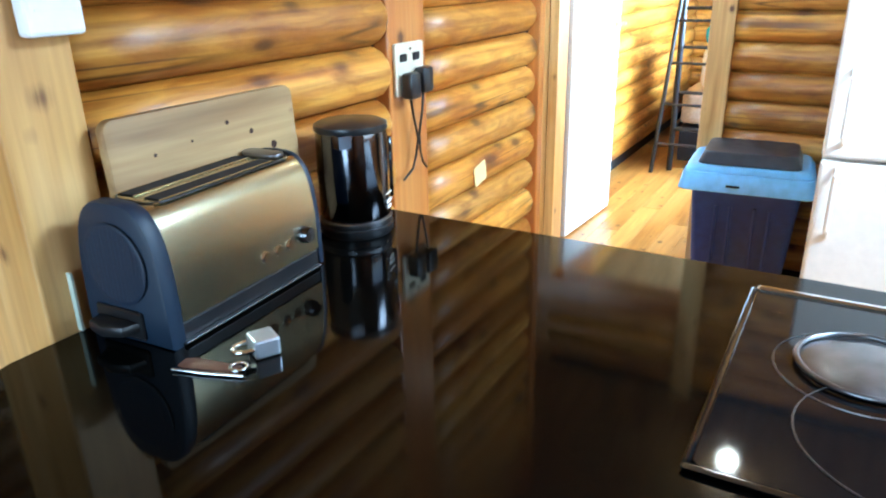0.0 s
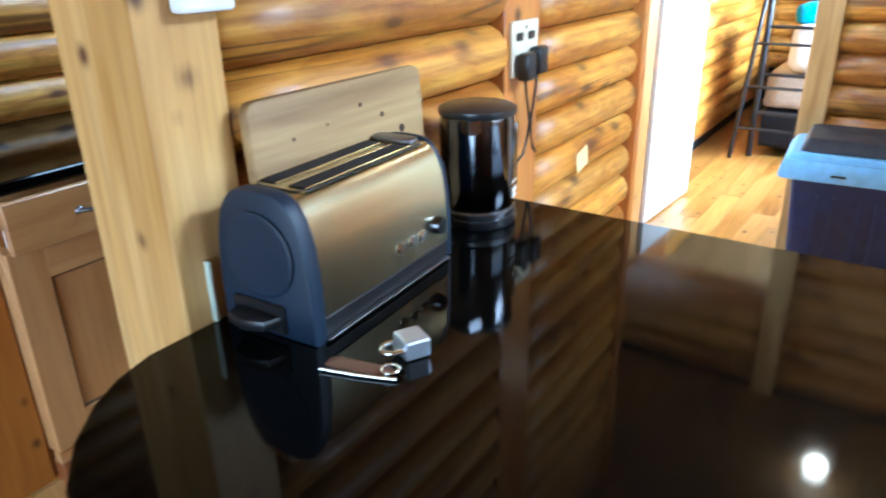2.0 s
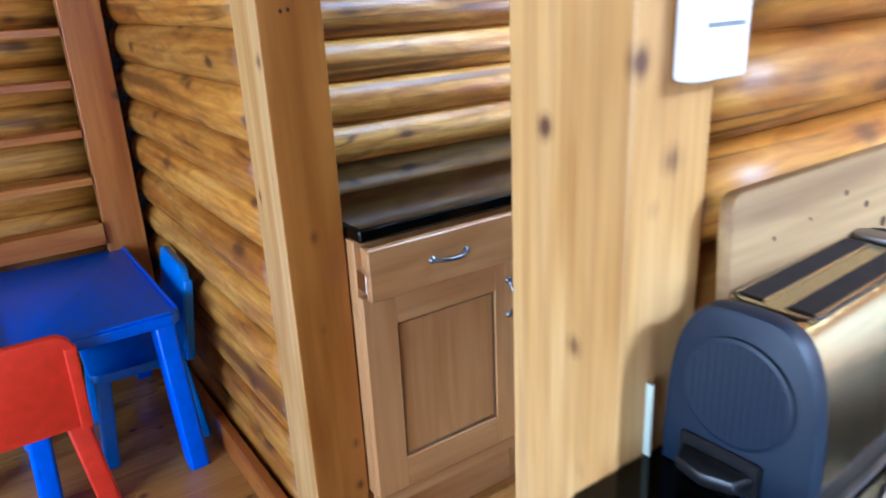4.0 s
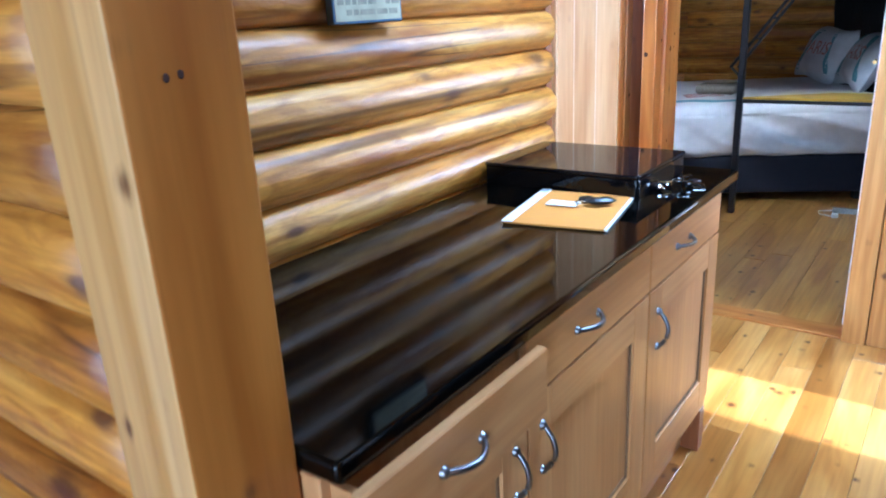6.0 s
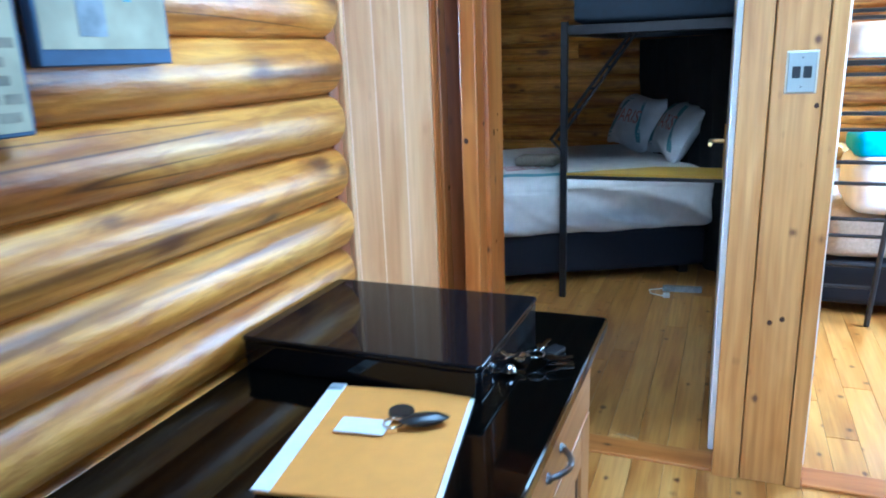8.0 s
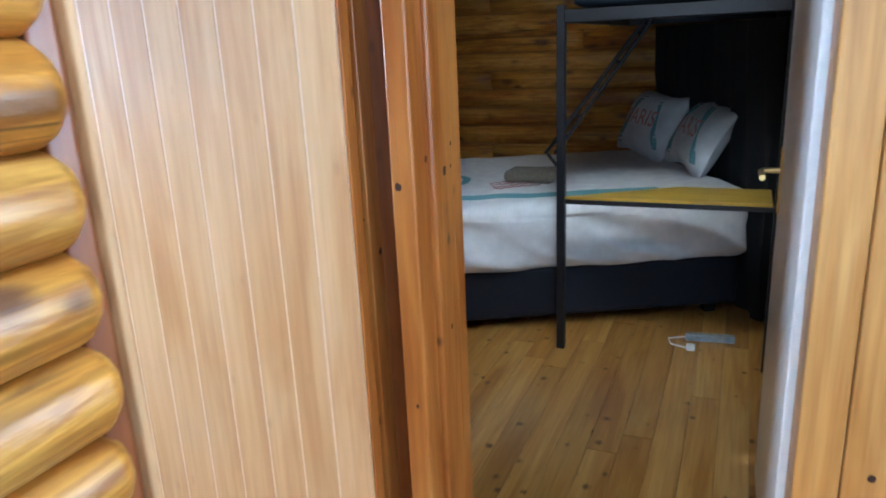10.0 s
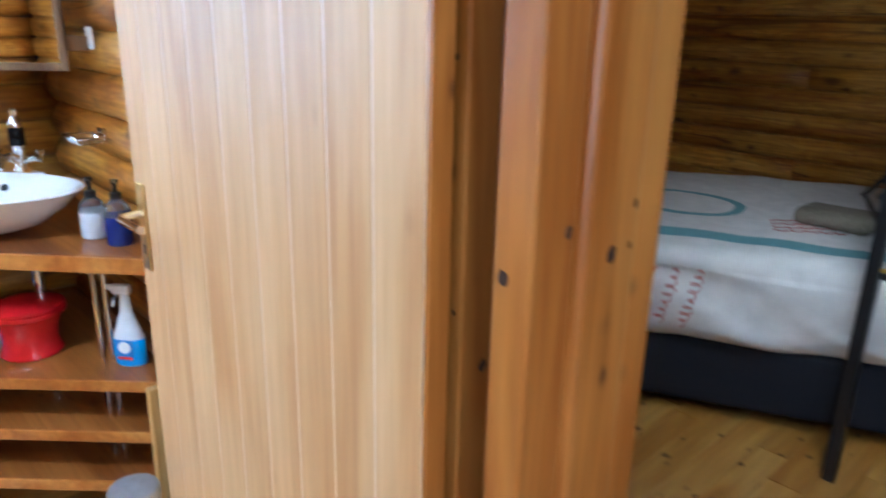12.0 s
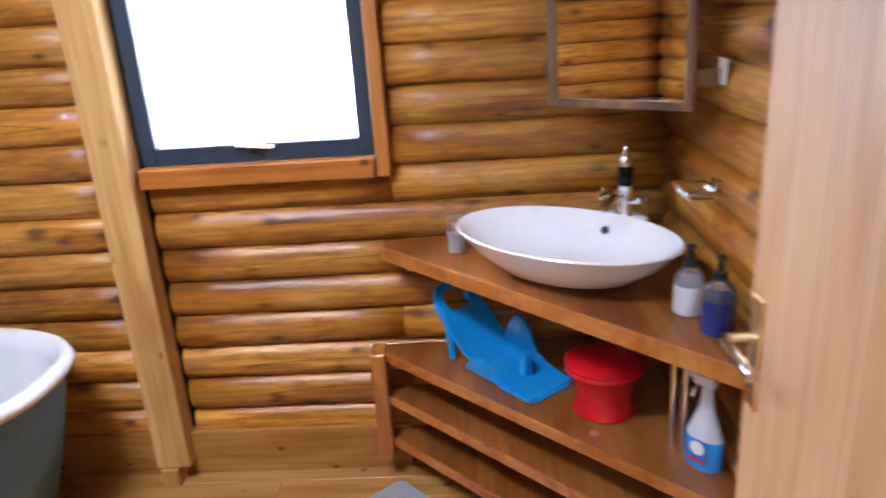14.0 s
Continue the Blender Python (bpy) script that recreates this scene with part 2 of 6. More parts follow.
CABINET = wood("cabinet_maple", (0.62, 0.35, 0.14), (0.56, 0.29, 0.105), (0.47, 0.23, 0.075), axis="z", rough=0.36, coat=0.15, knots=0.15, vary=0.08, grain=0.6)
CABINET_Y = wood("cabinet_maple_y", (0.62, 0.35, 0.14), (0.56, 0.29, 0.105), (0.47, 0.23, 0.075), axis="y", rough=0.36, coat=0.15, knots=0.15, vary=0.08, grain=0.6)
SHELF = wood("shelf_pine", (0.40, 0.15, 0.030), (0.30, 0.098, 0.017), (0.20, 0.056, 0.009), axis="x", rough=0.32, coat=0.3, vary=0.15)
BOARD = wood("cutting_board_wood", (0.46, 0.31, 0.135), (0.37, 0.235, 0.095), (0.23, 0.13, 0.045), axis="y", rough=0.6, coat=0.0, knots=1.25, vary=0.05, knotsize=((13.0, 15.0),))
KNOT = paint("dark_knot", (0.035, 0.012, 0.005), 0.85, mottle=0.4, scale=200)
GRANITE = granite("black_granite")
WHITE = paint("white_paint", (0.80, 0.80, 0.79), 0.35, mottle=0.04)
CREAM = paint("cream_enamel", (0.78, 0.76, 0.70), 0.3, coat=0.2, mottle=0.04)
CERAMIC = paint("white_ceramic", (0.82, 0.82, 0.81), 0.08, coat=0.6, mottle=0.02, bump=0.0)
STEEL = brushed("brushed_steel", (0.52, 0.475, 0.30), rough=0.25)
PLATESTEEL = brushed("dull_plate_steel", (0.40, 0.41, 0.38), "z", 0.38)
CHROME = paint("chrome", (0.72, 0.72, 0.72), 0.1, 1.0, mottle=0.05)
SILVER = paint("satin_silver", (0.52, 0.55, 0.60), 0.3, 0.75, mottle=0.08)
PEWTER = paint("pewter", (0.20, 0.20, 0.21), 0.32, 1.0, mottle=0.2)
BRASS = paint("brass", (0.80, 0.58, 0.24), 0.32, 1.0, mottle=0.1)
NAVY = paint("slate_plastic", (0.003, 0.012, 0.030), 0.5, mottle=0.15, scale=200)
BLACK = paint("black_plastic", (0.012, 0.012, 0.013), 0.3, mottle=0.2)
BLACKMETAL = paint("black_metal", (0.010, 0.010, 0.012), 0.4, mottle=0.3)
GLOSSBLACK = paint("gloss_black", (0.005, 0.005, 0.006), 0.05, mottle=0.1, bump=0.0)
GLOSSBLACK.node_tree.nodes["Principled BSDF"].inputs["Specular IOR Level"].default_value = 0.2
DARKSTEEL = paint("dark_polished_steel", (0.11, 0.11, 0.12), 0.12, 1.0, mottle=0.1)
BINBODY = paint("bin_body_plastic", (0.010, 0.026, 0.125), 0.38, mottle=0.2)
BINRIM = paint("bin_rim_plastic", (0.24, 0.54, 0.92), 0.4, mottle=0.1)
BINLID = paint("bin_lid_plastic", (0.03, 0.032, 0.04), 0.45, mottle=0.2)
BLUE = paint("blue_plastic", (0.002, 0.11, 0.80), 0.38, mottle=0.1)
SKYBLUE = paint("sky_blue_plastic", (0.015, 0.20, 0.75), 0.38, mottle=0.1)
RED = paint("red_plastic", (0.70, 0.035, 0.012), 0.38, mottle=0.1)
REDPOT = paint("red_enamel", (0.55, 0.008, 0.012), 0.2, coat=0.4, mottle=0.1)
AQUA = paint("aqua_plastic", (0.012, 0.26, 0.60), 0.3, coat=0.2, mottle=0.1)
TUBBLUE = paint("tub_outside_paint", (0.07, 0.17, 0.28), 0.4, mottle=0.1)
FABRIC = paint("white_bedding", (0.72, 0.70, 0.67), 0.9, mottle=0.08, scale=14, bump=0.3)
PILLOW = paint("pillow_cotton", (0.68, 0.69, 0.69), 0.92, mottle=0.12, scale=9, bump=0.3)
FADEDRED = paint("faded_red_print", (0.50, 0.22, 0.17), 0.9, mottle=0.3, scale=25)
BEIGE = paint("beige_blanket", (0.45, 0.38, 0.30), 0.95, mottle=0.15, scale=60, bump=0.4)
DARKFAB = paint("dark_valance", (0.005, 0.006, 0.013), 0.9, mottle=0.3, scale=60)
SHADOWCLOTH = paint("shadowed_black_cloth", (0.004, 0.005, 0.008), 0.95, mottle=0.4, scale=30)
TOWEL = paint("grey_towel", (0.20, 0.17, 0.125), 0.98, mottle=0.25, scale=90, bump=0.8)
YELLOWB = wood("yellow_board", (0.66, 0.43, 0.05), (0.58, 0.36, 0.035), (0.48, 0.28, 0.025), axis="x", rough=0.45, coat=0.1, knots=0.2, vary=0.05)
PAPER = paint("paper_white", (0.78, 0.77, 0.74), 0.7, mottle=0.05)
MANILA = paint("orange_folder", (0.66, 0.29, 0.05), 0.55, mottle=0.06)
INK = paint("faded_ink", (0.25, 0.27, 0.28), 0.8, mottle=0.3)
FADEDINK = paint("washed_out_print", (0.23, 0.21, 0.15), 0.8, mottle=0.3)
CANVAS = paint("canvas_print", (0.34, 0.315, 0.215), 0.8, mottle=0.35, scale=9)
CANVASBLUE = paint("canvas_edge_blue", (0.06, 0.095, 0.16), 0.8, mottle=0.3, scale=14)
TEAL = paint("teal_print", (0.16, 0.34, 0.38), 0.9, mottle=0.1)
CORAL = paint("red_print", (0.42, 0.10, 0.07), 0.9, mottle=0.1)
IVORY = paint("ivory_plate", (0.62, 0.57, 0.42), 0.35, mottle=0.05)
NOTE = paint("yellow_note", (0.75, 0.56, 0.25), 0.7, mottle=0.05)
ALU = paint("dark_window_frame", (0.025, 0.042, 0.065), 0.35, mottle=0.15)
MAT = paint("grey_bath_mat", (0.30, 0.30, 0.30), 0.98, mottle=0.1, scale=120, bump=0.6)
LABELBLUE = paint("label_blue", (0.02, 0.20, 0.55), 0.4, mottle=0.1)
CARD = paint("green_card", (0.52, 0.58, 0.47), 0.7, mottle=0.05)
FROST = paint("frosted_plastic", (0.66, 0.69, 0.72), 0.25, coat=0.3, mottle=0.08)
BLUEGEL = paint("blue_gel", (0.008, 0.03, 0.20), 0.15, coat=0.4, mottle=0.3, scale=12)
BLUEWASH = paint("blue_cleaner", (0.04, 0.36, 0.85), 0.18, coat=0.3, mottle=0.1)
CLEAR = glassy("clear_plastic", (0.90, 0.93, 0.95), 0.06, 0.93)
GLASS = glassy("window_glass", (1, 1, 1), 0.0)
BLUELIQ = glassy("blue_liquid", (0.03, 0.14, 0.6), 0.05, 0.75)
MIRROR = paint("mirror_silver", (0.85, 0.85, 0.85), 0.02, 1.0, mottle=0.01, bump=0.0)
DARKWOOD = wood("mirror_frame_wood", (0.24, 0.14, 0.06), (0.19, 0.105, 0.045), (0.12, 0.06, 0.025), axis="z", rough=0.5, coat=0.1, vary=0.05)
# Near-black: the darkness inside slots, keyholes and gaps is put into the colour.
HOLLOW = paint("painted_gap_dark", (0.006, 0.004, 0.003), 0.9)
REDWOOD = wood("dark_red_and_shaded_wood", (0.32, 0.115, 0.03), (0.25, 0.08, 0.02), (0.16, 0.045, 0.012), axis="z", rough=0.4, coat=0.2, vary=0.1)


# ---- shapes ------------------------------------------------------------
def part(name, bm, material, parent=None, label="", m=None):
    me = bpy.data.meshes.new(name)
    bm.normal_update()
    bm.to_mesh(me)
    bm.free()
    return part_of(name, me, material, parent, label, m)


def part_of(name, me, material, parent=None, label="", m=None):
    if not me.materials:
        me.materials.append(material)
    ob = new(name, me)
    if parent is not None:
        ob.parent = parent
    if m is not None:
        ob.matrix_basis = m
    return tagged(ob, label=label) if label else ob


def thing(name, label, category, m=None, group="", kind=""):
    ob = new(name)
    ob.empty_display_size = 0.1
    if m is not None:
        ob.matrix_basis = m
    return tagged(ob, label, category, group, kind)


def smooth(ob, angle=40):
    for p in ob.data.polygons:
        p.use_smooth = True
    ob.data.set_sharp_from_angle(angle=radians(angle))
    return ob


def flat_top(ob):
    for p in ob.data.polygons:
        if abs(p.normal.z) > 0.999 or p.area > 0.004:
            p.use_smooth = False
    return ob


def box(x0, x1, y0, y1, z0, z1, bevel=0.0, bm=None, seg=1):
    b = bmesh.new()
    bmesh.ops.create_cube(b, size=1.0)
    bmesh.ops.scale(b, vec=(x1 - x0, y1 - y0, z1 - z0), verts=b.verts)
    bmesh.ops.translate(b, vec=((x0 + x1) / 2, (y0 + y1) / 2, (z0 + z1) / 2), verts=b.verts)
    if bevel:
        bmesh.ops.bevel(b, geom=b.edges[:], offset=bevel, segments=seg, affect="EDGES", profile=0.5)
    return b if bm is None else join(bm, b)


def join(bm, other):
    me = bpy.data.meshes.new("join")
    other.to_mesh(me)
    other.free()
    bm.from_mesh(me)
    bpy.data.meshes.remove(me)
    return bm


def moved(bm, m):
    bmesh.ops.transform(bm, matrix=m, verts=bm.verts)
    return bm


def prism(points, z0, z1, bevel=0.0, seg=2):
    """A flat outline in x, y raised from z0 to z1."""
    b = bmesh.new()
    f = b.faces.new([b.verts.new((x, y, z0)) for x, y in points])
    r = bmesh.ops.extrude_face_region(b, geom=[f])
    bmesh.ops.translate(b, vec=(0, 0, z1 - z0), verts=[v for v in r["geom"] if isinstance(v, bmesh.types.BMVert)])
    bmesh.ops.recalc_face_normals(b, faces=b.faces)
    if bevel:
        caps = [e for e in b.edges if abs(e.verts[0].co.z - e.verts[1].co.z) < 1e-6]
        bmesh.ops.bevel(b, geom=caps, offset=bevel, segments=seg, affect="EDGES", profile=0.5)
    return b


def rounded(x0, x1, y0, y1, r, n=6):
    pts = []
    for cx, cy, a in ((x1 - r, y1 - r, 0), (x0 + r, y1 - r, 90), (x0 + r, y0 + r, 180), (x1 - r, y0 + r, 270)):
        pts += [(cx + r * math.cos(radians(a + 90 * i / n)), cy + r * math.sin(radians(a + 90 * i / n))) for i in range(n + 1)]
    return pts


def lathe(profile, n=32, sx=1.0, sy=1.0, caps=True):
    b = bmesh.new()
    rings = []
    for r, z in profile:
        rings.append([b.verts.new((sx * r * math.cos(2 * math.pi * i / n), sy * r * math.sin(2 * math.pi * i / n), z)) for i in range(n)])
    for a, c in zip(rings, rings[1:]):
        for i in range(n):
            b.faces.new((a[i], a[(i + 1) % n], c[(i + 1) % n], c[i]))
    if caps and profile[0][0] > 1e-5:
        b.faces.new(rings[0][::-1])
    if caps and profile[-1][0] > 1e-5:
        b.faces.new(rings[-1])
    bmesh.ops.remove_doubles(b, verts=b.verts, dist=1e-6)
    bmesh.ops.recalc_face_normals(b, faces=b.faces)
    return b


def tube(points, r, n=8, closed=False):
    """A round bar along a line of points."""
    pts = [Vector(p) for p in points]
    b, rings = bmesh.new(), []
    for i, p in enumerate(pts):
        a = pts[i - 1] if i or closed else p
        c = pts[(i + 1) % len(pts)] if i + 1 < len(pts) or closed else p
        d = (c - a).normalized()
        side = d.cross(Vector((0, 0, 1)) if abs(d.z) < 0.9 else Vector((1, 0, 0))).normalized()
        up = side.cross(d)
        rings.append([b.verts.new(p + r * (math.cos(2 * math.pi * k / n) * side + math.sin(2 * math.pi * k / n) * up)) for k in range(n)])
    for a, c in zip(rings, rings[1:] + (rings[:1] if closed else [])):
        for k in range(n):
            b.faces.new((a[k], a[(k + 1) % n], c[(k + 1) % n], c[k]))
    if not closed:
        b.faces.new(rings[0][::-1]), b.faces.new(rings[-1])
    bmesh.ops.recalc_face_normals(b, faces=b.faces)
    return b


def arc(p0, p1, p2, n=8):
    """Points of a smooth bend from p0 to p2, drawn towards p1."""
    a, c, d = Vector(p0), Vector(p1), Vector(p2)
    return [(1 - t) ** 2 * a + 2 * t * (1 - t) * c + t * t * d for t in (i / n for i in range(n + 1))]


def word(text, size, thick=0.001):
    """Letters as a mesh, in the built-in font."""
    cu = bpy.data.curves.new("word", "FONT")
    cu.body, cu.size, cu.extrude = text, size, thick
    ob = bpy.data.objects.new("word", cu)
    scene.collection.objects.link(ob)
    bpy.context.view_layer.update()
    me = bpy.data.meshes.new_from_object(ob.evaluated_get(bpy.context.evaluated_depsgraph_get()))
    bpy.data.objects.remove(ob)
    bpy.data.curves.remove(cu)
    me.name = "lettering"
    return me


# ---- logs --------------------------------------------------------------
LOG_MESHES = {}


def log_mesh(length, radius, depth, dome0, dome1, variant, material):
    """A turned log along its own y, flattened to depth, a little crooked, with rounded ends where they show."""
    key = (round(length, 3), round(radius, 4), round(depth, 3), dome0, dome1, variant, material.name)
    if key in LOG_MESHES:
        return LOG_MESHES[key]
    steps, n = max(3, min(14, round(length / 0.16))), 14
    b, rings = bmesh.new(), []
    stations = [(-dome0 * 0.035, 0.45), (-dome0 * 0.028, 0.72), (-dome0 * 0.012, 0.93)] if dome0 else []
    stations += [(length * i / steps, 1.0) for i in range(steps + 1)]
    stations += [(length + 0.012, 0.93), (length + 0.028, 0.72), (length + 0.035, 0.45)] if dome1 else []
    for y, s in stations:
        wob = 0.0022 * noise.noise((y * 2.3, variant * 9.1, 0.3))
        ring = []
        for k in range(n):
            a = 2 * math.pi * k / n
            rr = radius * s * (1 + 0.025 * noise.noise((y * 3.1 + variant * 5, math.cos(a) * 0.9, math.sin(a) * 0.9)))
            ring.append(b.verts.new((depth / radius * rr * math.cos(a) + wob, y, rr * math.sin(a))))
        rings.append(ring)
    for p, q in zip(rings, rings[1:]):
        for k in range(n):
            b.faces.new((p[k], p[(k + 1) % n], q[(k + 1) % n], q[k]))
    b.faces.new(rings[0][::-1]), b.faces.new(rings[-1])
    bmesh.ops.recalc_face_normals(b, faces=b.faces)
    me = bpy.data.meshes.new("log")
    b.to_mesh(me)
    b.free()
    for p in me.polygons:
        p.use_smooth = True
    me.materials.append(material)
    LOG_MESHES[key] = me
    return me


def log_stack(parent, axis, face, a0, a1, joint, pitch, z0, z1, towards, dome=(0, 0), depth=0.042, material=None, breaks=()):
    """Logs laid one on the other: their faces reach the plane axis = face, seen from the side 'towards' (+1 or -1);
    they run from a0 to a1 along the other axis; joint is the height of one of the joints."""
    material = material or (LOG_Y if axis == "x" else LOG_X)
    k0, k1 = math.floor((z0 - joint) / pitch), math.ceil((z1 - joint) / pitch)
    for k in range(k0, k1):
        zc = joint + (k + 0.5) * pitch
        if zc - pitch / 2 < z0 - 0.02 or zc > z1:
            continue
        runs = [(a0, a1)]
        if breaks and k % 2 == 0:
            runs = [(a0, breaks[k // 2 % len(breaks)] - 0.001), (breaks[k // 2 % len(breaks)] + 0.001, a1)]
        for j, (s, e) in enumerate(runs):
            me = log_mesh(e - s, pitch * 0.515, depth, dome[0] if j == 0 else 0, dome[1] if j == len(runs) - 1 else 0, (k + j) % 4, material if axis == "x" else LOG_Y)
            push = 0.003 * math.sin(k * 2.7 + s)
            c = face - towards * (depth + push)
            if axis == "x":
                part_of("log", me, material, parent, m=pose(c, s, zc))
            else:
                part_of("log", me, material, parent, m=pose(e, c, zc, 0, 0, 90))


def wall(name, b, material=None, label=""):
    ob = part(name, b, material or HOLLOW)
    return tagged(ob, label or "round-log cabin wall in varnished orange pine", "wall", kind="structure")


def board(name, x0, x1, y0, y1, z0, z1, material, parent=None, bevel=0.004, label="", kind="structure", category="trim"):
    c = ((x0 + x1) / 2, (y0 + y1) / 2, z0)
    ob = part(name, box(x0 - c[0], x1 - c[0], y0 - c[1], y1 - c[1], 0, z1 - z0, bevel, seg=2), material, parent, m=pose(*c))
    if parent is None:
        tagged(ob, label or "planed pine trim board with knots", category, kind=kind)
    return ob


CEIL = 2.45

# ---- the building ------------------------------------------------------
floor = tagged(part("floor", box(-5.0, 3.2, -3.7, 7.6, -0.14, -0.012), HOLLOW), "varnished knotty pine plank floor", "floor", kind="structure")
# Unseen holes added: four hold fill lamps, the last lets the sun through.
ADDED_ROOF_HOLES = ((-3.75, -3.05, 1.25, 1.85), (0.5, 1.9, 1.2, 1.85), (-2.45, -1.85, 3.55, 4.15), (-1.95, -1.35, 1.3, 2.4), (0.4, 1.75, 1.9, 2.24))
roof = bmesh.new()
xs = sorted({-5.0, 3.2, *(v for w_ in ADDED_ROOF_HOLES for v in w_[:2])})
for x0, x1 in zip(xs, xs[1:]):
    edge = -3.7
    for w_ in sorted((w_ for w_ in ADDED_ROOF_HOLES if w_[0] < (x0 + x1) / 2 < w_[1]), key=lambda w_: w_[2]):
        box(x0, x1, edge, w_[2], CEIL, CEIL + 0.1, 0, roof)
        edge = w_[3]
    box(x0, x1, edge, 7.6, CEIL, CEIL + 0.1, 0, roof)
ceiling = tagged(part("ceiling", roof, BOARD), "pine board ceiling", "ceiling", kind="structure")
# Unseen boards added over the lamp holes to keep the sun out.
board("roof_blind", -3.8, -3.0, 1.2, 1.90, CEIL + 0.102, CEIL + 0.115, WHITE, label="unseen white board keeping the sun out of an added roof hole", category="blind")
board("roof_blind", 0.45, 1.95, 1.15, 1.90, CEIL + 0.102, CEIL + 0.115, WHITE, label="unseen white board keeping the sun out of an added roof hole", category="blind")
board("roof_blind", -2.5, -1.8, 3.5, 4.2, CEIL + 0.102, CEIL + 0.115, WHITE, label="unseen white board keeping the sun out of an added roof hole", category="blind")
board("roof_blind", -2.0, -1.3, 1.25, 2.45, CEIL + 0.102, CEIL + 0.115, WHITE, label="unseen white board keeping the sun out of an added roof hole", category="blind")

# partition between kitchen and passage: logs, a socket post, logs again, end board
w = wall("wall_kitchen_partition", box(-1.16, -1.085, 0.45, 2.10, 0, CEIL))
log_stack(w, "x", -1.03, 0.452, 1.195, 1.198, 0.116, 0.0, CEIL, 1, dome=(0, 1), depth=0.062)
log_stack(w, "x", -1.045, 1.38, 2.065, 1.163, 0.105, 0.0, CEIL, 1, dome=(0, 1), depth=0.05)
board("corner_post", -1.20, -1.028, 0.333, 0.45, 0, CEIL, POST, label="squared raw pine corner post with knots", category="post")
board("socket_post", -1.16, -1.046, 1.215, 1.375, 0, CEIL, TRIM_Z, label="flat pine board upright between the logs", category="post")
board("trim_partition_end", -1.20, -1.04, 2.085, 2.125, 0, CEIL, TRIM_Z)

# wall behind the long sideboard, with the bathroom door beyond it
w = wall("wall_passage", box(-2.68, -2.56, 0.50, 2.20, 0, CEIL))
log_stack(w, "x", -2.505, 0.50, 2.205, 1.134, 0.1235, 0.0, CEIL, 1, dome=(0, 1), depth=0.055)
log_stack(w, "x", -2.72, 0.50, 2.20, 1.07, 0.122, 0.0, CEIL, -1, depth=0.04)
board("trim_bath_door_near", -2.70, -2.545, 2.215, 2.262, 0, CEIL, REDWOOD, label="dark red-brown door frame upright", category="door frame")
board("trim_bath_door_edge", -2.70, -2.53, 2.262, 2.276, 0, CEIL, DOOR, label="pale edge strip of a door frame", category="door frame")
board("lintel_bath_door", -2.68, -2.53, 2.276, 3.13, 2.08, CEIL, TRIM_Y, category="door frame")
# This jamb lies in a recess; the shade there is put into its dark red.
board("jamb_bath_door", -2.72, -2.53, 3.150, 3.23, 0, CEIL, REDWOOD, label="dark red-brown door frame upright", category="door frame")
board("stop_bath_door", -2.664, -2.617, 3.088, 3.1495, 0, CEIL, TRIM_Z, label="narrow pine door stop with small knots", category="door frame")
board("architrave_bath_door", -2.534, -2.474, 3.053, 3.1365, 0, CEIL, TRIM_Z, bevel=0.006, label="square pine upright at the corner of two door frames", category="door frame")

# wall across the end: bedroom doors with a post between them, kitchen logs
board("reveal_bedroom_a", -2.528, -2.460, 3.137, 3.255, 0, CEIL, TRIM_Z, bevel=0.009, label="pine door jamb with large dark knots", category="door frame")
board("reveal_bedroom_a_inner", -2.528, -2.464, 3.2555, 3.317, 0, CEIL, TRIM_Z, label="pine cover strip on a door jamb", category="door frame")
board("door_post_main", -1.565, -1.425, 3.122, 3.25, 0, CEIL, PINE, label="wide pine door post with knots", category="post")
board("door_post_strip", -1.655, -1.569, 3.112, 3.26, 0, CEIL, PINE, label="pine cover strip on a door post", category="post")
board("door_post_edge", -1.421, -1.375, 3.118, 3.25, 0, CEIL, PINE, label="pine cover strip on a door post", category="post")
board("trim_bedroom_b", -0.70, -0.60, 3.10, 3.25, 0, CEIL, POST, label="raw pine door frame upright", category="door frame")
board("lintel_bedrooms", -2.459, -0.70, 3.11, 3.25, 1.93, 2.03, TRIM_X, category="door frame")
w = wall("wall_over_bedroom_doors", box(-2.447, -0.70, 3.17, 3.25, 2.031, CEIL))
log_stack(w, "y", 3.115, -2.447, -0.70, 2.034, 0.122, 2.03, CEIL, -1)
w = wall("wall_end", box(-0.60, 3.2, 3.16, 3.25, 0, CEIL))
log_stack(w, "y", 3.105, -0.60, 1.6, 1.057, 0.122, 0.0, CEIL, -1)

# wall of the children's corner, ending in a post beside the sideboard
w = wall("wall_nook", box(-3.60, -2.10, 0.40, 0.47, 0, CEIL))
log_stack(w, "y", 0.36, -3.45, -2.10, 1.188, 0.13, 0.02, CEIL, -1)
log_stack(w, "y", 0.50, -3.66, -2.70, 1.07, 0.122, 0.0, CEIL, 1)
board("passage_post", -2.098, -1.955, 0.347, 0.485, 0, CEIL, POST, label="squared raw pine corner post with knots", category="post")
# The varnished +x side is a deeper orange, its shade put into the colour.
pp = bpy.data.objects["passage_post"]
pp.data.materials.append(GOLD_SHADED)
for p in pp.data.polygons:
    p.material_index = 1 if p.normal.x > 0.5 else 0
board("passage_post_base", -2.118, -1.938, 0.322, 0.503, 0, 0.09, POST, label="pine block round the foot of a post", category="trim")
board("baseboard_nook", -3.45, -2.12, 0.315, 0.345, 0, 0.10, TRIM_X, label="pine skirting board", category="baseboard")
board("nook_corner_trim", -3.40, -3.345, 0.20, 0.335, 0.0, CEIL, TRIM_Z, label="dark pine corner upright", category="trim")
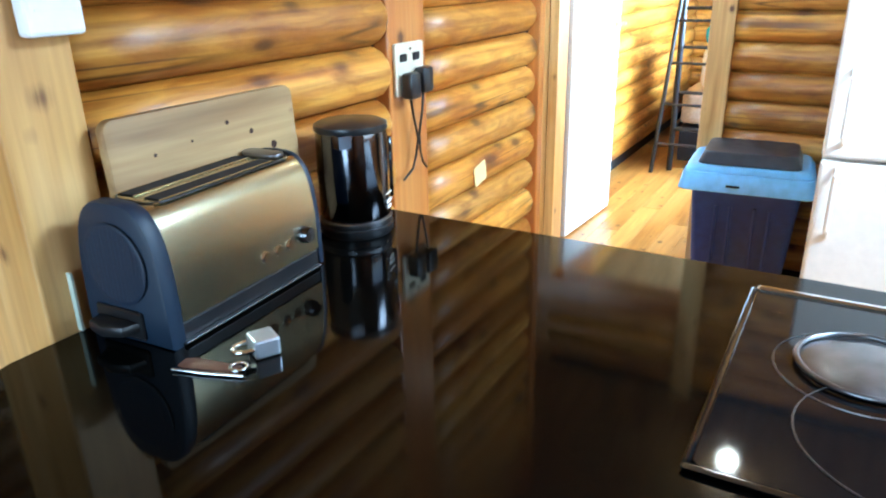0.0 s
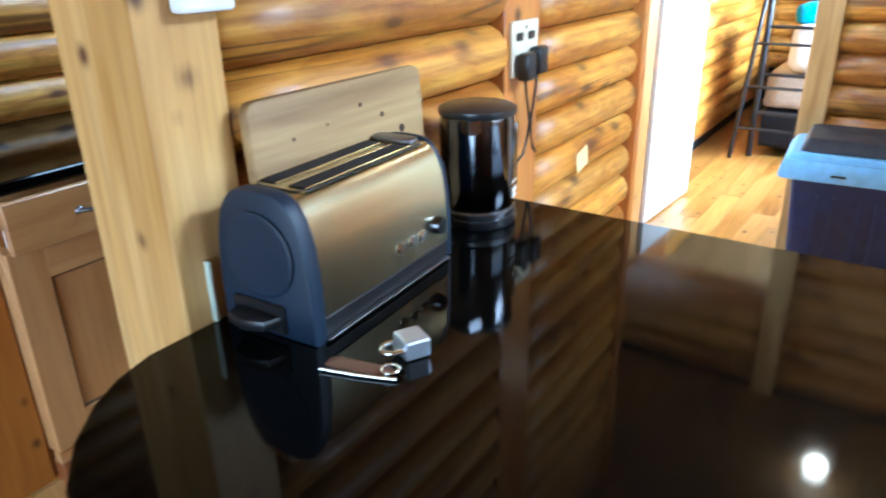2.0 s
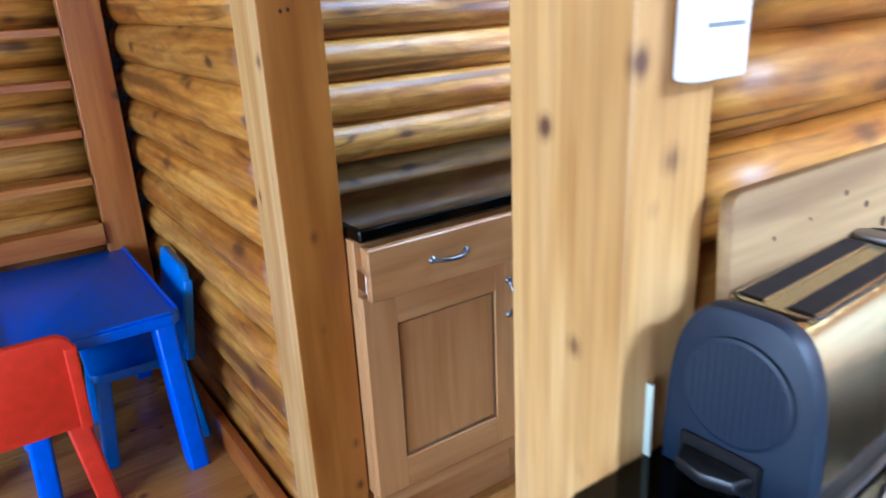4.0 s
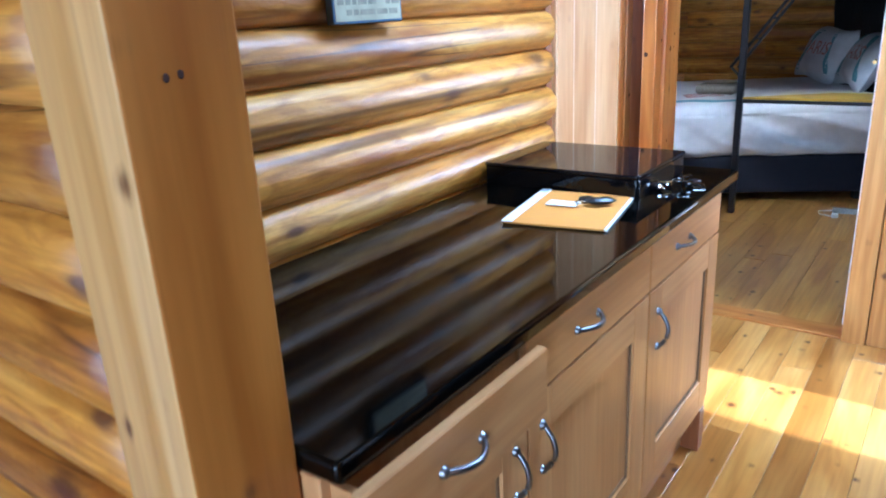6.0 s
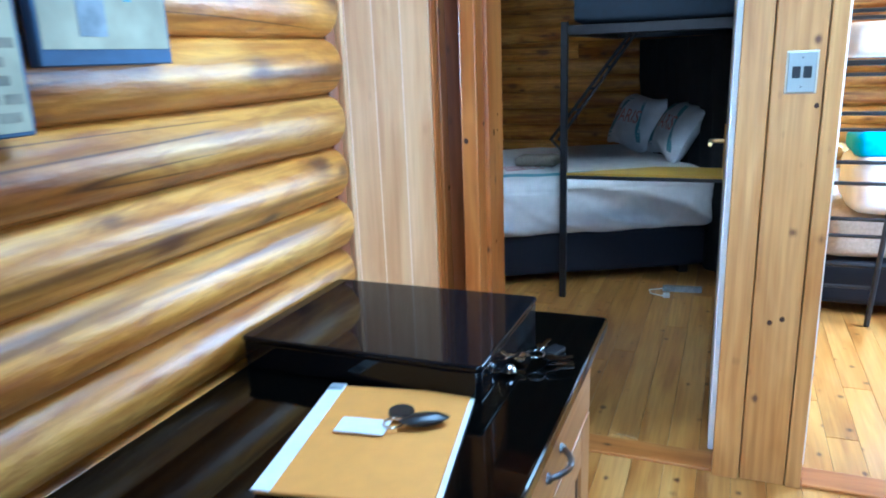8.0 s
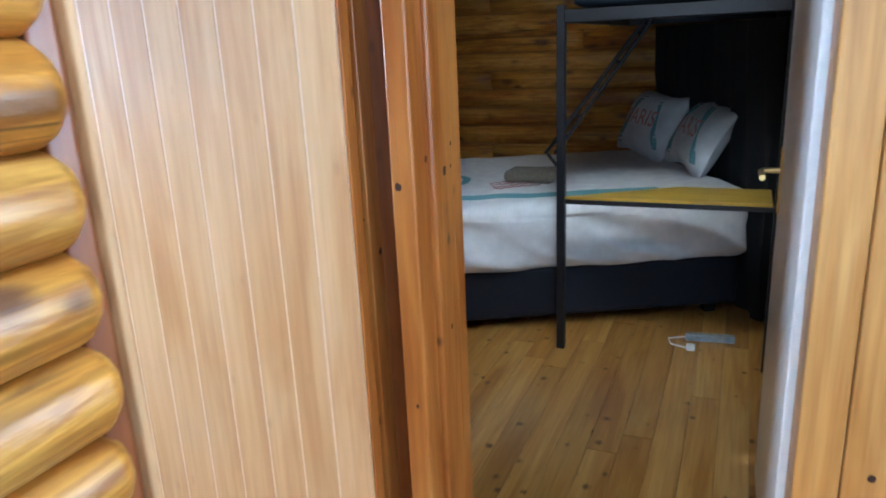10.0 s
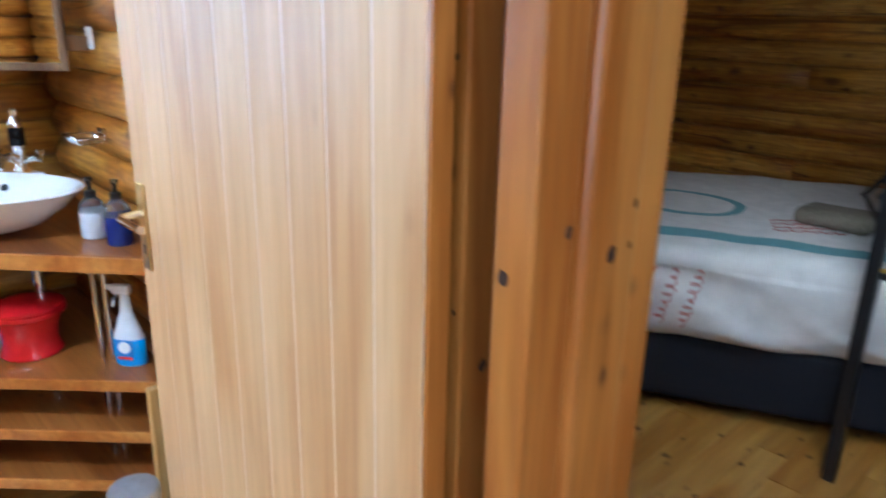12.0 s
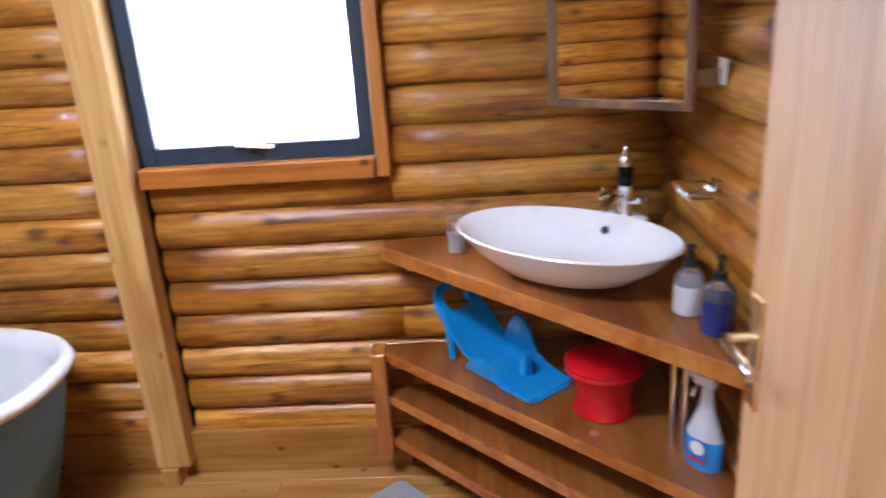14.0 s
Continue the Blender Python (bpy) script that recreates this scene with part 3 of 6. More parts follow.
w = wall("wall_nook_far", box(-3.66, -3.56, -3.6, 0.40, 0, CEIL))
log_stack(w, "x", -3.49, -3.6, 0.30, 1.19, 0.13, 0.0, CEIL, 1)

# bathroom
w = wall("wall_bath_window", box(-4.86, -4.76, -0.85, 1.515, 0, CEIL))
box_parts = (box(-4.86, -4.76, 2.27, 3.3, 0, CEIL), box(-4.86, -4.76, 1.515, 2.27, 0, 1.12), box(-4.86, -4.76, 1.515, 2.27, 2.02, CEIL))
for b_ in box_parts:
    bm_ = bmesh.new()
    bm_.from_mesh(w.data)
    join(bm_, b_)
    bm_.to_mesh(w.data)
    bm_.free()
log_stack(w, "x", -4.685, -0.84, 1.40, 0.987, 0.1225, 0.12, CEIL, 1)
log_stack(w, "x", -4.685, 1.52, 3.19, 0.987, 0.1225, 0.12, 1.08, 1, breaks=(2.31, 2.33))
log_stack(w, "x", -4.685, 2.315, 3.19, 0.987, 0.1225, 1.10, CEIL, 1)
log_stack(w, "x", -4.685, 1.52, 2.27, 0.987, 0.1225, 2.06, CEIL, 1)
board("baseboard_bath", -4.72, -4.675, -0.84, 2.30, 0.0, 0.175, PLANK, label="wide pine skirting board", category="baseboard")
board("bath_wall_post", -4.70, -4.615, 1.385, 1.505, 0.07, CEIL, POST, label="squared raw pine post with knots", category="post")
board("bath_wall_post_foot", -4.672, -4.60, 1.40, 1.462, 0.0, 0.068, POST, label="pale wooden block under a post", category="trim")
w = wall("wall_bath_end", box(-4.86, -3.66, -0.95, -0.87, 0, CEIL))
log_stack(w, "y", -0.80, -4.70, -3.66, 1.05, 0.122, 0.0, CEIL, 1)
w = wall("wall_bath_side", box(-4.86, -2.72, 3.22, 3.30, 0, CEIL))
log_stack(w, "y", 3.165, -4.70, -2.74, 1.05, 0.122, 0.0, CEIL, -1)

# bedrooms
w = wall("wall_bedroom_back", box(-5.0, 1.0, 6.98, 7.08, 0, CEIL))
log_stack(w, "y", 6.90, -5.0, 1.0, 1.126, 0.138, 0.3, CEIL, -1, breaks=(-3.6, -2.9))
w = wall("wall_bedroom_a_side", box(-4.96, -4.86, 3.3, 7.0, 0, CEIL), TRIM_Y)
w = wall("wall_between_bedrooms", box(-1.62, -1.56, 4.15, 6.98, 0, CEIL))
log_stack(w, "x", -1.50, 4.10, 6.90, 1.07, 0.122, 0.0, CEIL, 1)
w = wall("wall_between_bedrooms_near", box(-1.60, -1.46, 3.255, 4.10, 0, CEIL), TRIM_Z)
w = wall("wall_bedroom_b_side", box(0.5, 0.6, 3.25, 4.2, 0, CEIL), TRIM_Y)
w = wall("wall_bedroom_b_side_far", box(0.5, 0.6, 5.6, 6.98, 0, CEIL), TRIM_Y)
w = wall("wall_bedroom_b_sill", box(0.5, 0.6, 4.2, 5.6, 0, 0.9), TRIM_Y)
w = wall("wall_bedroom_b_head", box(0.5, 0.6, 4.2, 5.6, 2.1, CEIL), TRIM_Y)

# the sides behind the camera
w = wall("wall_kitchen_side_sill", box(3.0, 3.1, -3.6, 3.2, 0, 1.0), TRIM_Y)
w = wall("wall_kitchen_side_head", box(3.0, 3.1, -3.6, 3.2, 2.2, CEIL), TRIM_Y)
w = wall("wall_kitchen_side_near", box(3.0, 3.1, -3.6, -0.05, 1.0, 2.2), TRIM_Y)
w = wall("wall_kitchen_side_far", box(3.0, 3.1, 2.65, 3.2, 1.0, 2.2), TRIM_Y)
w = wall("wall_living_head", box(-3.6, 3.1, -3.6, -3.5, 2.3, CEIL), TRIM_X)
w = wall("wall_living_left", box(-3.6, -2.4, -3.6, -3.5, 0, 2.3), TRIM_X)
w = wall("wall_living_right", box(0.6, 3.1, -3.6, -3.5, 0, 2.3), TRIM_X)


# ---- kitchen peninsula -------------------------------------------------
TOP = 0.881
CORNER = [(-1.028, 0.333), (-1.028, 0.27), (-1.012, 0.215), (-0.985, 0.168), (-0.94, 0.118), (-0.88, 0.075), (-0.80, 0.048), (-0.70, 0.038)]
outline = CORNER + [(2.2, 0.038), (2.2, 1.03), (-0.985, 1.046), (-0.985, 0.452), (-1.026, 0.452)]
worktop = tagged(part("kitchen_worktop", prism(outline[::-1], TOP - 0.032, TOP, 0.005), GRANITE), "polished black granite peninsula worktop with a rounded corner", "worktop")
flat_top(smooth(worktop, 30))
for i in range(4):
    cab = thing("kitchen_cabinet", "pale maple kitchen base cabinet under the black worktop", "cabinet", pose(-0.55 + 0.66 * i, 0.12, 0), group="kitchen base cabinets")
    part("body", box(-0.31, 0.33, 0.02, 0.82, 0.1, TOP - 0.034, 0.003), CABINET, cab)
    part("plinth", box(-0.31, 0.33, 0.06, 0.78, 0.0, 0.098, 0.002), CABINET_Y, cab)
    door = part("door", box(-0.305, 0.325, 0.0, 0.018, 0.115, TOP - 0.04, 0.004), CABINET, cab)
    part("handle", tube(arc((-0.26, 0, 0.55), (-0.26, -0.045, 0.60), (-0.26, 0, 0.65)), 0.005), PEWTER, door)

hob = thing("hob", "black glass ceramic hob set into the worktop", "hob", pose(0.09, 0.71, TOP))
part("glass_plate", prism(rounded(-0.29, 0.29, -0.235, 0.235, 0.012), 0.0005, 0.007, 0.001), GLOSSBLACK, hob)
part("back_trim", box(-0.29, 0.29, 0.231, 0.243, 0.0005, 0.012, 0.003), CHROME, hob)
part("side_trim", box(-0.299, -0.2905, -0.235, 0.24, 0.0005, 0.009, 0.003), GLOSSBLACK, hob)
part("front_trim", box(-0.299, 0.29, -0.2435, -0.2355, 0.0005, 0.009, 0.003), DARKSTEEL, hob)


def hob_ring(cx, cy, r, parent, material, wide=0.003):
    pts = [(cx + r * math.cos(a), cy + r * math.sin(a), 0.0075) for a in (2 * math.pi * i / 48 for i in range(48))]
    return smooth(part("ring", tube(pts, wide, 6, True), material, parent), 60)


hob_ring(-0.145, 0.035, 0.10, hob, PEWTER, 0.0009)
hob_ring(-0.085, -0.10, 0.125, hob, PEWTER, 0.0009)
hob_ring(0.17, 0.08, 0.09, hob, PEWTER, 0.0009)
hob_ring(0.19, -0.11, 0.075, hob, PEWTER, 0.0009)
# Cooking zone and the fridge's reflection on the glass, modelled as a steel plate.
lid = thing("cooking_zone_plate", "round cooking zone with a rim, the fridge's reflection modelled into it", "pot lid", pose(-0.05, 0.755, TOP + 0.0095))
smooth(part("disc", lathe([(0.0, 0.006), (0.05, 0.005), (0.075, 0.002), (0.078, 0.0)], 40), PEWTER, lid), 50)
smooth(part("rim", tube([(0.08 * math.cos(a), 0.08 * math.sin(a), 0.004) for a in (2 * math.pi * i / 40 for i in range(40))], 0.0035, 8, True), PEWTER, lid), 60)

# toaster: an arched steel sleeve between two slate end caps
toaster = thing("toaster", "long brushed-steel two-slot toaster with slate plastic ends", "toaster", pose(-0.853, 0.392, TOP, 0, 0, 3.0))


def arch(depth, height, inset=0.0, flat=0.0, n=30):
    """Outline of the toaster seen end on: sides that lean in more and more towards a broad rounded top."""
    a, h, pts = depth / 2 - inset, height - inset, []
    for i in range(n + 1):
        c, q = math.cos(math.pi * i / n), math.sin(math.pi * i / n)
        x = a * math.copysign(abs(c) ** (2 / 3.4), c)
        z = h * abs(q) ** (2 / 3.3)
        pts.append((-depth / 2 + x, max(inset, min(z, height - flat) if flat else z)))
    return pts


def end_on(points, y0, y1, bevel=0.0):
    b = prism(points, 0, y1 - y0, bevel)
    return moved(b, pose(0, y1, 0, 90, 0, 0))


DEPTH, HIGH, LONG = 0.16, 0.20, 0.347
smooth(part("left_end_cap", end_on(arch(DEPTH, HIGH), 0.0, 0.028, 0.007), NAVY, toaster, "slate-blue plastic end cap"), 35)
smooth(part("right_end_cap", end_on(arch(DEPTH, HIGH, 0.003), LONG - 0.012, LONG, 0.004), NAVY, toaster, "slate-blue plastic end cap"), 35)
grille = part("side_grille", moved(lathe([(0.0, 0.0), (0.055, 0.0), (0.058, 0.003), (0.054, 0.004), (0.0, 0.004)], 36), pose(-DEPTH / 2, -0.001, 0.115, 90, 0, 0)), NAVY, toaster)
for i in range(13):
    x = -0.046 + 0.0077 * i
    h = math.sqrt(max(0.0, 0.052 ** 2 - x * x))
    part("grille_rib", box(x - 0.0018, x + 0.0018, -0.0056, -0.0042, -h, h, 0.0006), NAVY, grille, m=pose(-DEPTH / 2, 0, 0.115))
slots = [(-0.068, -0.042), (-0.118, -0.092)]
sleeve = bmesh.new()
ap = [(x, max(z, 0.032)) for x, z in arch(DEPTH, HIGH, 0.004, 0.0105)]
join(sleeve, end_on(ap, 0.028, LONG - 0.012))
smooth(part("steel_sleeve", sleeve, STEEL, toaster, "brushed steel body"), 35)
part("top_plate", box(-0.122, -0.038, 0.045, LONG - 0.025, HIGH - 0.0115, HIGH - 0.0085, 0.001), STEEL, toaster)
smooth(part("top_trim", moved(tube([(x, y, 0) for x, y in rounded(-0.123, -0.037, 0.042, LONG - 0.02, 0.02)], 0.0018, 8, True), pose(0, 0, HIGH - 0.0095)), BLACK, toaster, "black trim round the slots"), 60)
smooth(part("end_lip", moved(prism(rounded(-0.118, -0.042, LONG - 0.056, LONG - 0.024, 0.014), 0.0, 0.008, 0.003), pose(0, 0, HIGH - 0.0082)), PEWTER, toaster, "raised grey lip behind the slots"), 40)
for a, c in slots:
    part("slot", box(a, c, 0.055, LONG - 0.062, HIGH - 0.0095, HIGH - 0.0062, 0.0004), HOLLOW, toaster)
    part("slot_rim", box(a - 0.003, a, 0.053, LONG - 0.060, HIGH - 0.010, HIGH - 0.006, 0.001), STEEL, toaster)
    part("slot_rim", box(c, c + 0.003, 0.053, LONG - 0.060, HIGH - 0.010, HIGH - 0.006, 0.001), STEEL, toaster)
part("base", box(-DEPTH + 0.008, -0.004, 0.01, LONG - 0.013, 0.0015, 0.0315, 0.003), BLACK, toaster)
part("crumb_tray_edge", box(-0.003, 0.006, 0.02, LONG - 0.02, 0.0035, 0.006, 0.0008), PEWTER, toaster)
for y in (0.203, 0.235, 0.263):
    b_ = part("button", moved(lathe([(0.0, 0.006), (0.008, 0.006), (0.010, 0.003), (0.010, 0.0)], 20), pose(-0.007, y, 0.062, 0, 90, 0)), CHROME, toaster)
smooth(part("browning_knob", moved(lathe([(0.0, 0.016), (0.012, 0.016), (0.014, 0.012), (0.016, 0.0)], 24), pose(-0.007, 0.300, 0.068, 0, 90, 0)), DARKSTEEL, toaster, "round steel browning knob"), 40)
part("name_bar", box(-0.0065, -0.0052, 0.175, 0.208, 0.035, 0.041), PEWTER, toaster)
part("lever_recess", box(-0.135, -0.045, -0.004, 0.0, 0.008, 0.05, 0.003), BLACK, toaster)
smooth(part("lever", prism([(-0.13, -0.004), (-0.052, -0.004), (-0.06, -0.026), (-0.09, -0.036), (-0.122, -0.028)], 0.020, 0.036, 0.004), BLACK, toaster, "black plastic lever"), 40)
smooth(part("power_cord", tube(arc((-0.14, LONG, 0.03), (-0.18, LONG + 0.05, 0.02), (-0.13, LONG + 0.14, 0.02)), 0.0035), BLACK, toaster), 60)

kettle = thing("kettle", "tall dark polished steel electric kettle on its base", "kettle", pose(-0.927, 0.906, TOP, 0, 0, 22) @ Matrix.Diagonal((0.98, 0.98, 0.93, 1)))
smooth(part("base", lathe([(0.07, 0.0), (0.073, 0.006), (0.073, 0.018), (0.068, 0.022)], 40), BLACK, kettle), 40)
smooth(part("base_ring", lathe([(0.0695, 0.0205), (0.0712, 0.024), (0.0712, 0.032), (0.069, 0.034)], 40), PEWTER, kettle), 40)
smooth(part("body", lathe([(0.066, 0.034), (0.069, 0.04), (0.070, 0.12), (0.069, 0.20), (0.067, 0.215)], 40), DARKSTEEL, kettle), 40)
smooth(part("lid", lathe([(0.069, 0.213), (0.071, 0.217), (0.070, 0.226), (0.06, 0.231), (0.0, 0.233)], 40), BLACK, kettle, "flat black plastic lid"), 40)
smooth(part("handle", tube([(-0.01, 0.066, 0.212), (-0.01, 0.098, 0.205), (-0.01, 0.112, 0.17), (-0.01, 0.112, 0.10), (-0.01, 0.10, 0.06), (-0.01, 0.07, 0.05)], 0.011, 10), BLACK, kettle), 60)
smooth(part("water_gauge", box(0.045, 0.069, 0.034, 0.05, 0.06, 0.19, 0.004), GLOSSBLACK, kettle), 40)
part("spout", moved(prism([(-0.02, 0), (0.02, 0), (0, -0.022)], 0.19, 0.215), pose(0, -0.064, 0)), DARKSTEEL, kettle)
for z, w_ in ((0.052, 0.011), (0.064, 0.014), (0.083, 0.016)):
    part("label_bar", moved(box(0.0696, 0.0708, -w_, w_, z, z + (0.007 if z < 0.08 else 0.003)), pose(0, 0, 0, 0, 0, -6)), PAPER, kettle, "white printed bar")
part("switch", box(0.0, 0.028, 0.066, 0.082, 0.03, 0.045, 0.003), BLACK, kettle)

board_ob = moved(prism(rounded(-0.19, 0.19, 0, 0.287, 0.018), -0.009, 0.009, 0.003), pose(0, 0, 0, 90, 0, 90))
chop = tagged(part("cutting_board", board_ob, BOARD, m=pose(-0.985, 0.635, TOP + 0.002, 0, -3.2, 0)), "worn knotty wooden cutting board leaning on the log wall", "cutting board")
smooth(chop, 35)
for y, z, r in ((0.03, 0.247, 0.004), (0.08, 0.224, 0.0048), (0.128, 0.192, 0.0075), (-0.115, 0.225, 0.003), (-0.045, 0.232, 0.0025), (-0.114, 0.162, 0.004), (0.0, 0.10, 0.003)):
    part("knot", moved(lathe([(0.0, 0.0006), (r * 0.8, 0.0006), (r, 0.0)], 14), pose(0.0088, y, z, 0, 90, 0)), KNOT, chop, "dark knot")
tagged(board("green_card", -1.027, -1.018, 0.372, 0.376, TOP + 0.001, TOP + 0.09, CARD, bevel=0.0005), "pale green card standing against a post", "card", kind="")
g_ = bpy.data.objects["green_card"]
del g_["kind"]

padlock = thing("padlock", "small brushed silver padlock lying on the worktop", "padlock", pose(-0.748, 0.445, TOP, 0, 0, -28) @ Matrix.Scale(0.92, 4))
part("body", box(-0.021, 0.021, -0.012, 0.026, 0.001, 0.030, 0.004, seg=2), SILVER, padlock)
smooth(part("shackle", tube([(-0.014, -0.008, 0.016), (-0.014, -0.024, 0.016), (-0.010, -0.033, 0.016), (0.0, -0.037, 0.016), (0.010, -0.033, 0.016), (0.014, -0.024, 0.016), (0.014, -0.008, 0.016)], 0.004, 10), CHROME, padlock), 60)
hasp = thing("hasp", "worn steel and brown leather hasp strip lying on the worktop", "hasp", pose(-0.775, 0.388, TOP, 0, 0, 14) @ Matrix.Scale(0.74, 4))
smooth(part("strap", prism([(-0.06, -0.014), (-0.045, -0.02), (0.05, -0.012), (0.062, 0.0), (0.05, 0.012), (-0.045, 0.016), (-0.06, 0.010)], 0.003, 0.007, 0.0015), paint("brown_steel", (0.13, 0.06, 0.035), 0.35, 0.15), hasp), 40)
smooth(part("rod", tube([(-0.062, -0.026, 0.0045), (0.0, -0.024, 0.0045), (0.07, -0.016, 0.0045)], 0.0035), CHROME, hasp), 60)
smooth(part("ring", tube([(0.052 + 0.014 * math.cos(a), 0.014 * math.sin(a), 0.011) for a in (2 * math.pi * i / 20 for i in range(20))], 0.003, 8, True), CHROME, hasp), 60)

# sockets, plugs, wall bits
sock = thing("double_socket", "ivory double socket plate with two black plugs' places", "socket", pose(-1.0455, 1.29, 1.14))
part("plate", moved(prism(rounded(-0.06, 0.06, -0.06, 0.06, 0.008), 0, 0.009, 0.002), pose(0, 0, 0, 90, 0, 90)), IVORY, sock)
for y in (-0.03, 0.025):
    part("rocker", box(0.009, 0.013, y - 0.014, y + 0.014, 0.018, 0.036, 0.002), BLACK, sock)
part("screw", moved(lathe([(0.0, 0.003), (0.004, 0.002), (0.004, 0)], 12), pose(0.009, 0, 0.045, 0, 90, 0)), CHROME, sock)
for k, y in enumerate((1.262, 1.318)):
    plug = thing("plug", "black three-pin plug with its cord in a wall socket", "plug", pose(-1.032, y, 1.105 + 0.008 * k), group="plugs in the double socket")
    smooth(part("body", box(0.0, 0.032, -0.022, 0.022, -0.03, 0.03, 0.008, seg=2), BLACK, plug), 40)
    side = 0.03 if k == 0 else -0.02
    smooth(part("cord", tube([(0.012, 0, -0.03), (0.012, side * 0.3, -0.07), (0.01, side, -0.13), (0.008, side * 0.7, -0.17), (0.008, side * 0.2, -0.20), (0.01, -0.01 - side, -0.217)], 0.0032, 8), BLACK, plug), 60)
box_ob = thing("wall_unit", "small white plastic control box on a pine post", "control box", pose(-1.027, 0.42, 1.283))
part("case", box(0.0, 0.028, -0.04, 0.038, 0.0, 0.13, 0.006, seg=2), WHITE, box_ob)
part("front_line", box(0.0275, 0.0288, -0.028, 0.026, 0.03, 0.034), PAPER, box_ob)
part("front_line", box(0.0275, 0.0288, -0.028, 0.026, 0.048, 0.052), INK, box_ob)
note_ob = tagged(part("paper_note", moved(prism(rounded(-0.036, 0.036, -0.03, 0.03, 0.006), 0, 0.002), pose(0, 0, 0, 90, 0, 90)), NOTE, m=pose(-1.0435, 1.66, 0.795, 12, 0, 0)), "yellowed paper square stuck on a log", "note")

# bin and fridge at the end wall
bin_ = thing("kitchen_bin", "dark blue plastic bin with pale blue rim and black lid", "bin", pose(-0.45, 2.92, 0, 0, 0, 4) @ Matrix.Diagonal((1, 1, 0.915, 1)))


def taper(x, y, z0, z1, k, r=0.03):
    b = prism(rounded(-x, x, -y, y, r), z0, z1, 0.004)
    for v in b.verts:
        s = k + (1 - k) * (v.co.z - z0) / (z1 - z0)
        v.co.x *= s
        v.co.y *= s
    return b


smooth(part("body", taper(0.205, 0.155, 0.002, 0.585, 0.80), BINBODY, bin_), 35)
for x in (-0.10, -0.045, 0.045, 0.10):
    part("rib", moved(box(x - 0.006, x + 0.006, -0.006, 0.006, 0.06, 0.5, 0.003), pose(0, -0.143, 0, 0, 0, 0) @ pose(0, 0, 0, 3.0, 0, 0)), BINBODY, bin_)
smooth(part("rim", taper(0.238, 0.185, 0.565, 0.645, 1.07, 0.04), BINRIM, bin_, "pale blue plastic rim"), 35)
smooth(part("rim_top", taper(0.22, 0.17, 0.646, 0.672, 1.06, 0.04), BINRIM, bin_), 35)
part("rim_slot", box(-0.07, -0.02, -0.199, -0.19, 0.592, 0.599), HOLLOW, bin_)
lid_b = taper(0.17, 0.135, 0.673, 0.728, 1.12, 0.03)
smooth(part("lid", lid_b, BINLID, bin_, "black plastic flap lid"), 35)

fridge = thing("fridge", "tall cream fridge-freezer with two doors", "fridge", pose(-0.185, 2.42, 0))
part("body", box(0.0, 0.58, 0.05, 0.66, 0.02, 1.72, 0.006, seg=2), CREAM, fridge)
for z0, z1 in ((0.06, 0.752), (0.764, 1.71)):
    d_ = part("door", box(-0.002, 0.582, 0.0, 0.046, z0, z1, 0.012, seg=3), CREAM, fridge)
    zc = 0.62 if z0 < 0.5 else 0.93
    part("handle", tube([(0.052, 0.0, zc - 0.12), (0.05, -0.032, zc - 0.09), (0.05, -0.036, zc), (0.05, -0.032, zc + 0.09), (0.052, 0.0, zc + 0.12)], 0.009, 10), CREAM, d_)
part("foot", box(0.05, 0.53, 0.08, 0.6, 0.0, 0.02), BLACK, fridge)
magnet = thing("fridge_magnet", "small blue and white picture magnet on a fridge door", "magnet", pose(0.14, 2.4195, 0.62))
part("print", box(-0.045, 0.045, -0.003, 0.0, -0.05, 0.05, 0.001), LABELBLUE, magnet)
part("stripe", box(-0.045, 0.045, -0.0042, -0.0031, -0.045, -0.028), RED, magnet)

# ---- sideboard in the passage -----------------------------------------
SB = 0.90
sb_top = tagged(part("sideboard_worktop", prism(rounded(-2.502, -1.888, 0.487, 2.20, 0.012), SB - 0.032, SB, 0.008, 3), GRANITE), "long polished black granite top over a row of cabinets", "worktop")
flat_top(smooth(sb_top, 30))
FRONT = -1.905
UNITS = ((0.488, 0.955, 1), (0.957, 1.535, 0), (1.537, 2.09, 0))


def pull(y, z, upright, parent):
    """A bowed pewter pull with round end plates."""
    h = 0.048
    p0, p1 = ((y, z - h), (y, z + h)) if upright else ((y - h, z), (y + h, z))
    pts = arc((0.004, *p0), (0.052, (p0[0] + p1[0]) / 2, (p0[1] + p1[1]) / 2), (0.004, *p1), 10)
    b = tube(pts, 0.0055, 8)
    for p in (p0, p1):
        join(b, moved(lathe([(0.0, 0.010), (0.006, 0.009), (0.009, 0.004), (0.010, 0.0)], 14), pose(0, p[0], p[1], 0, 90, 0)))
    return smooth(part("handle", b, PEWTER, parent, "bowed pewter handle"), 50)


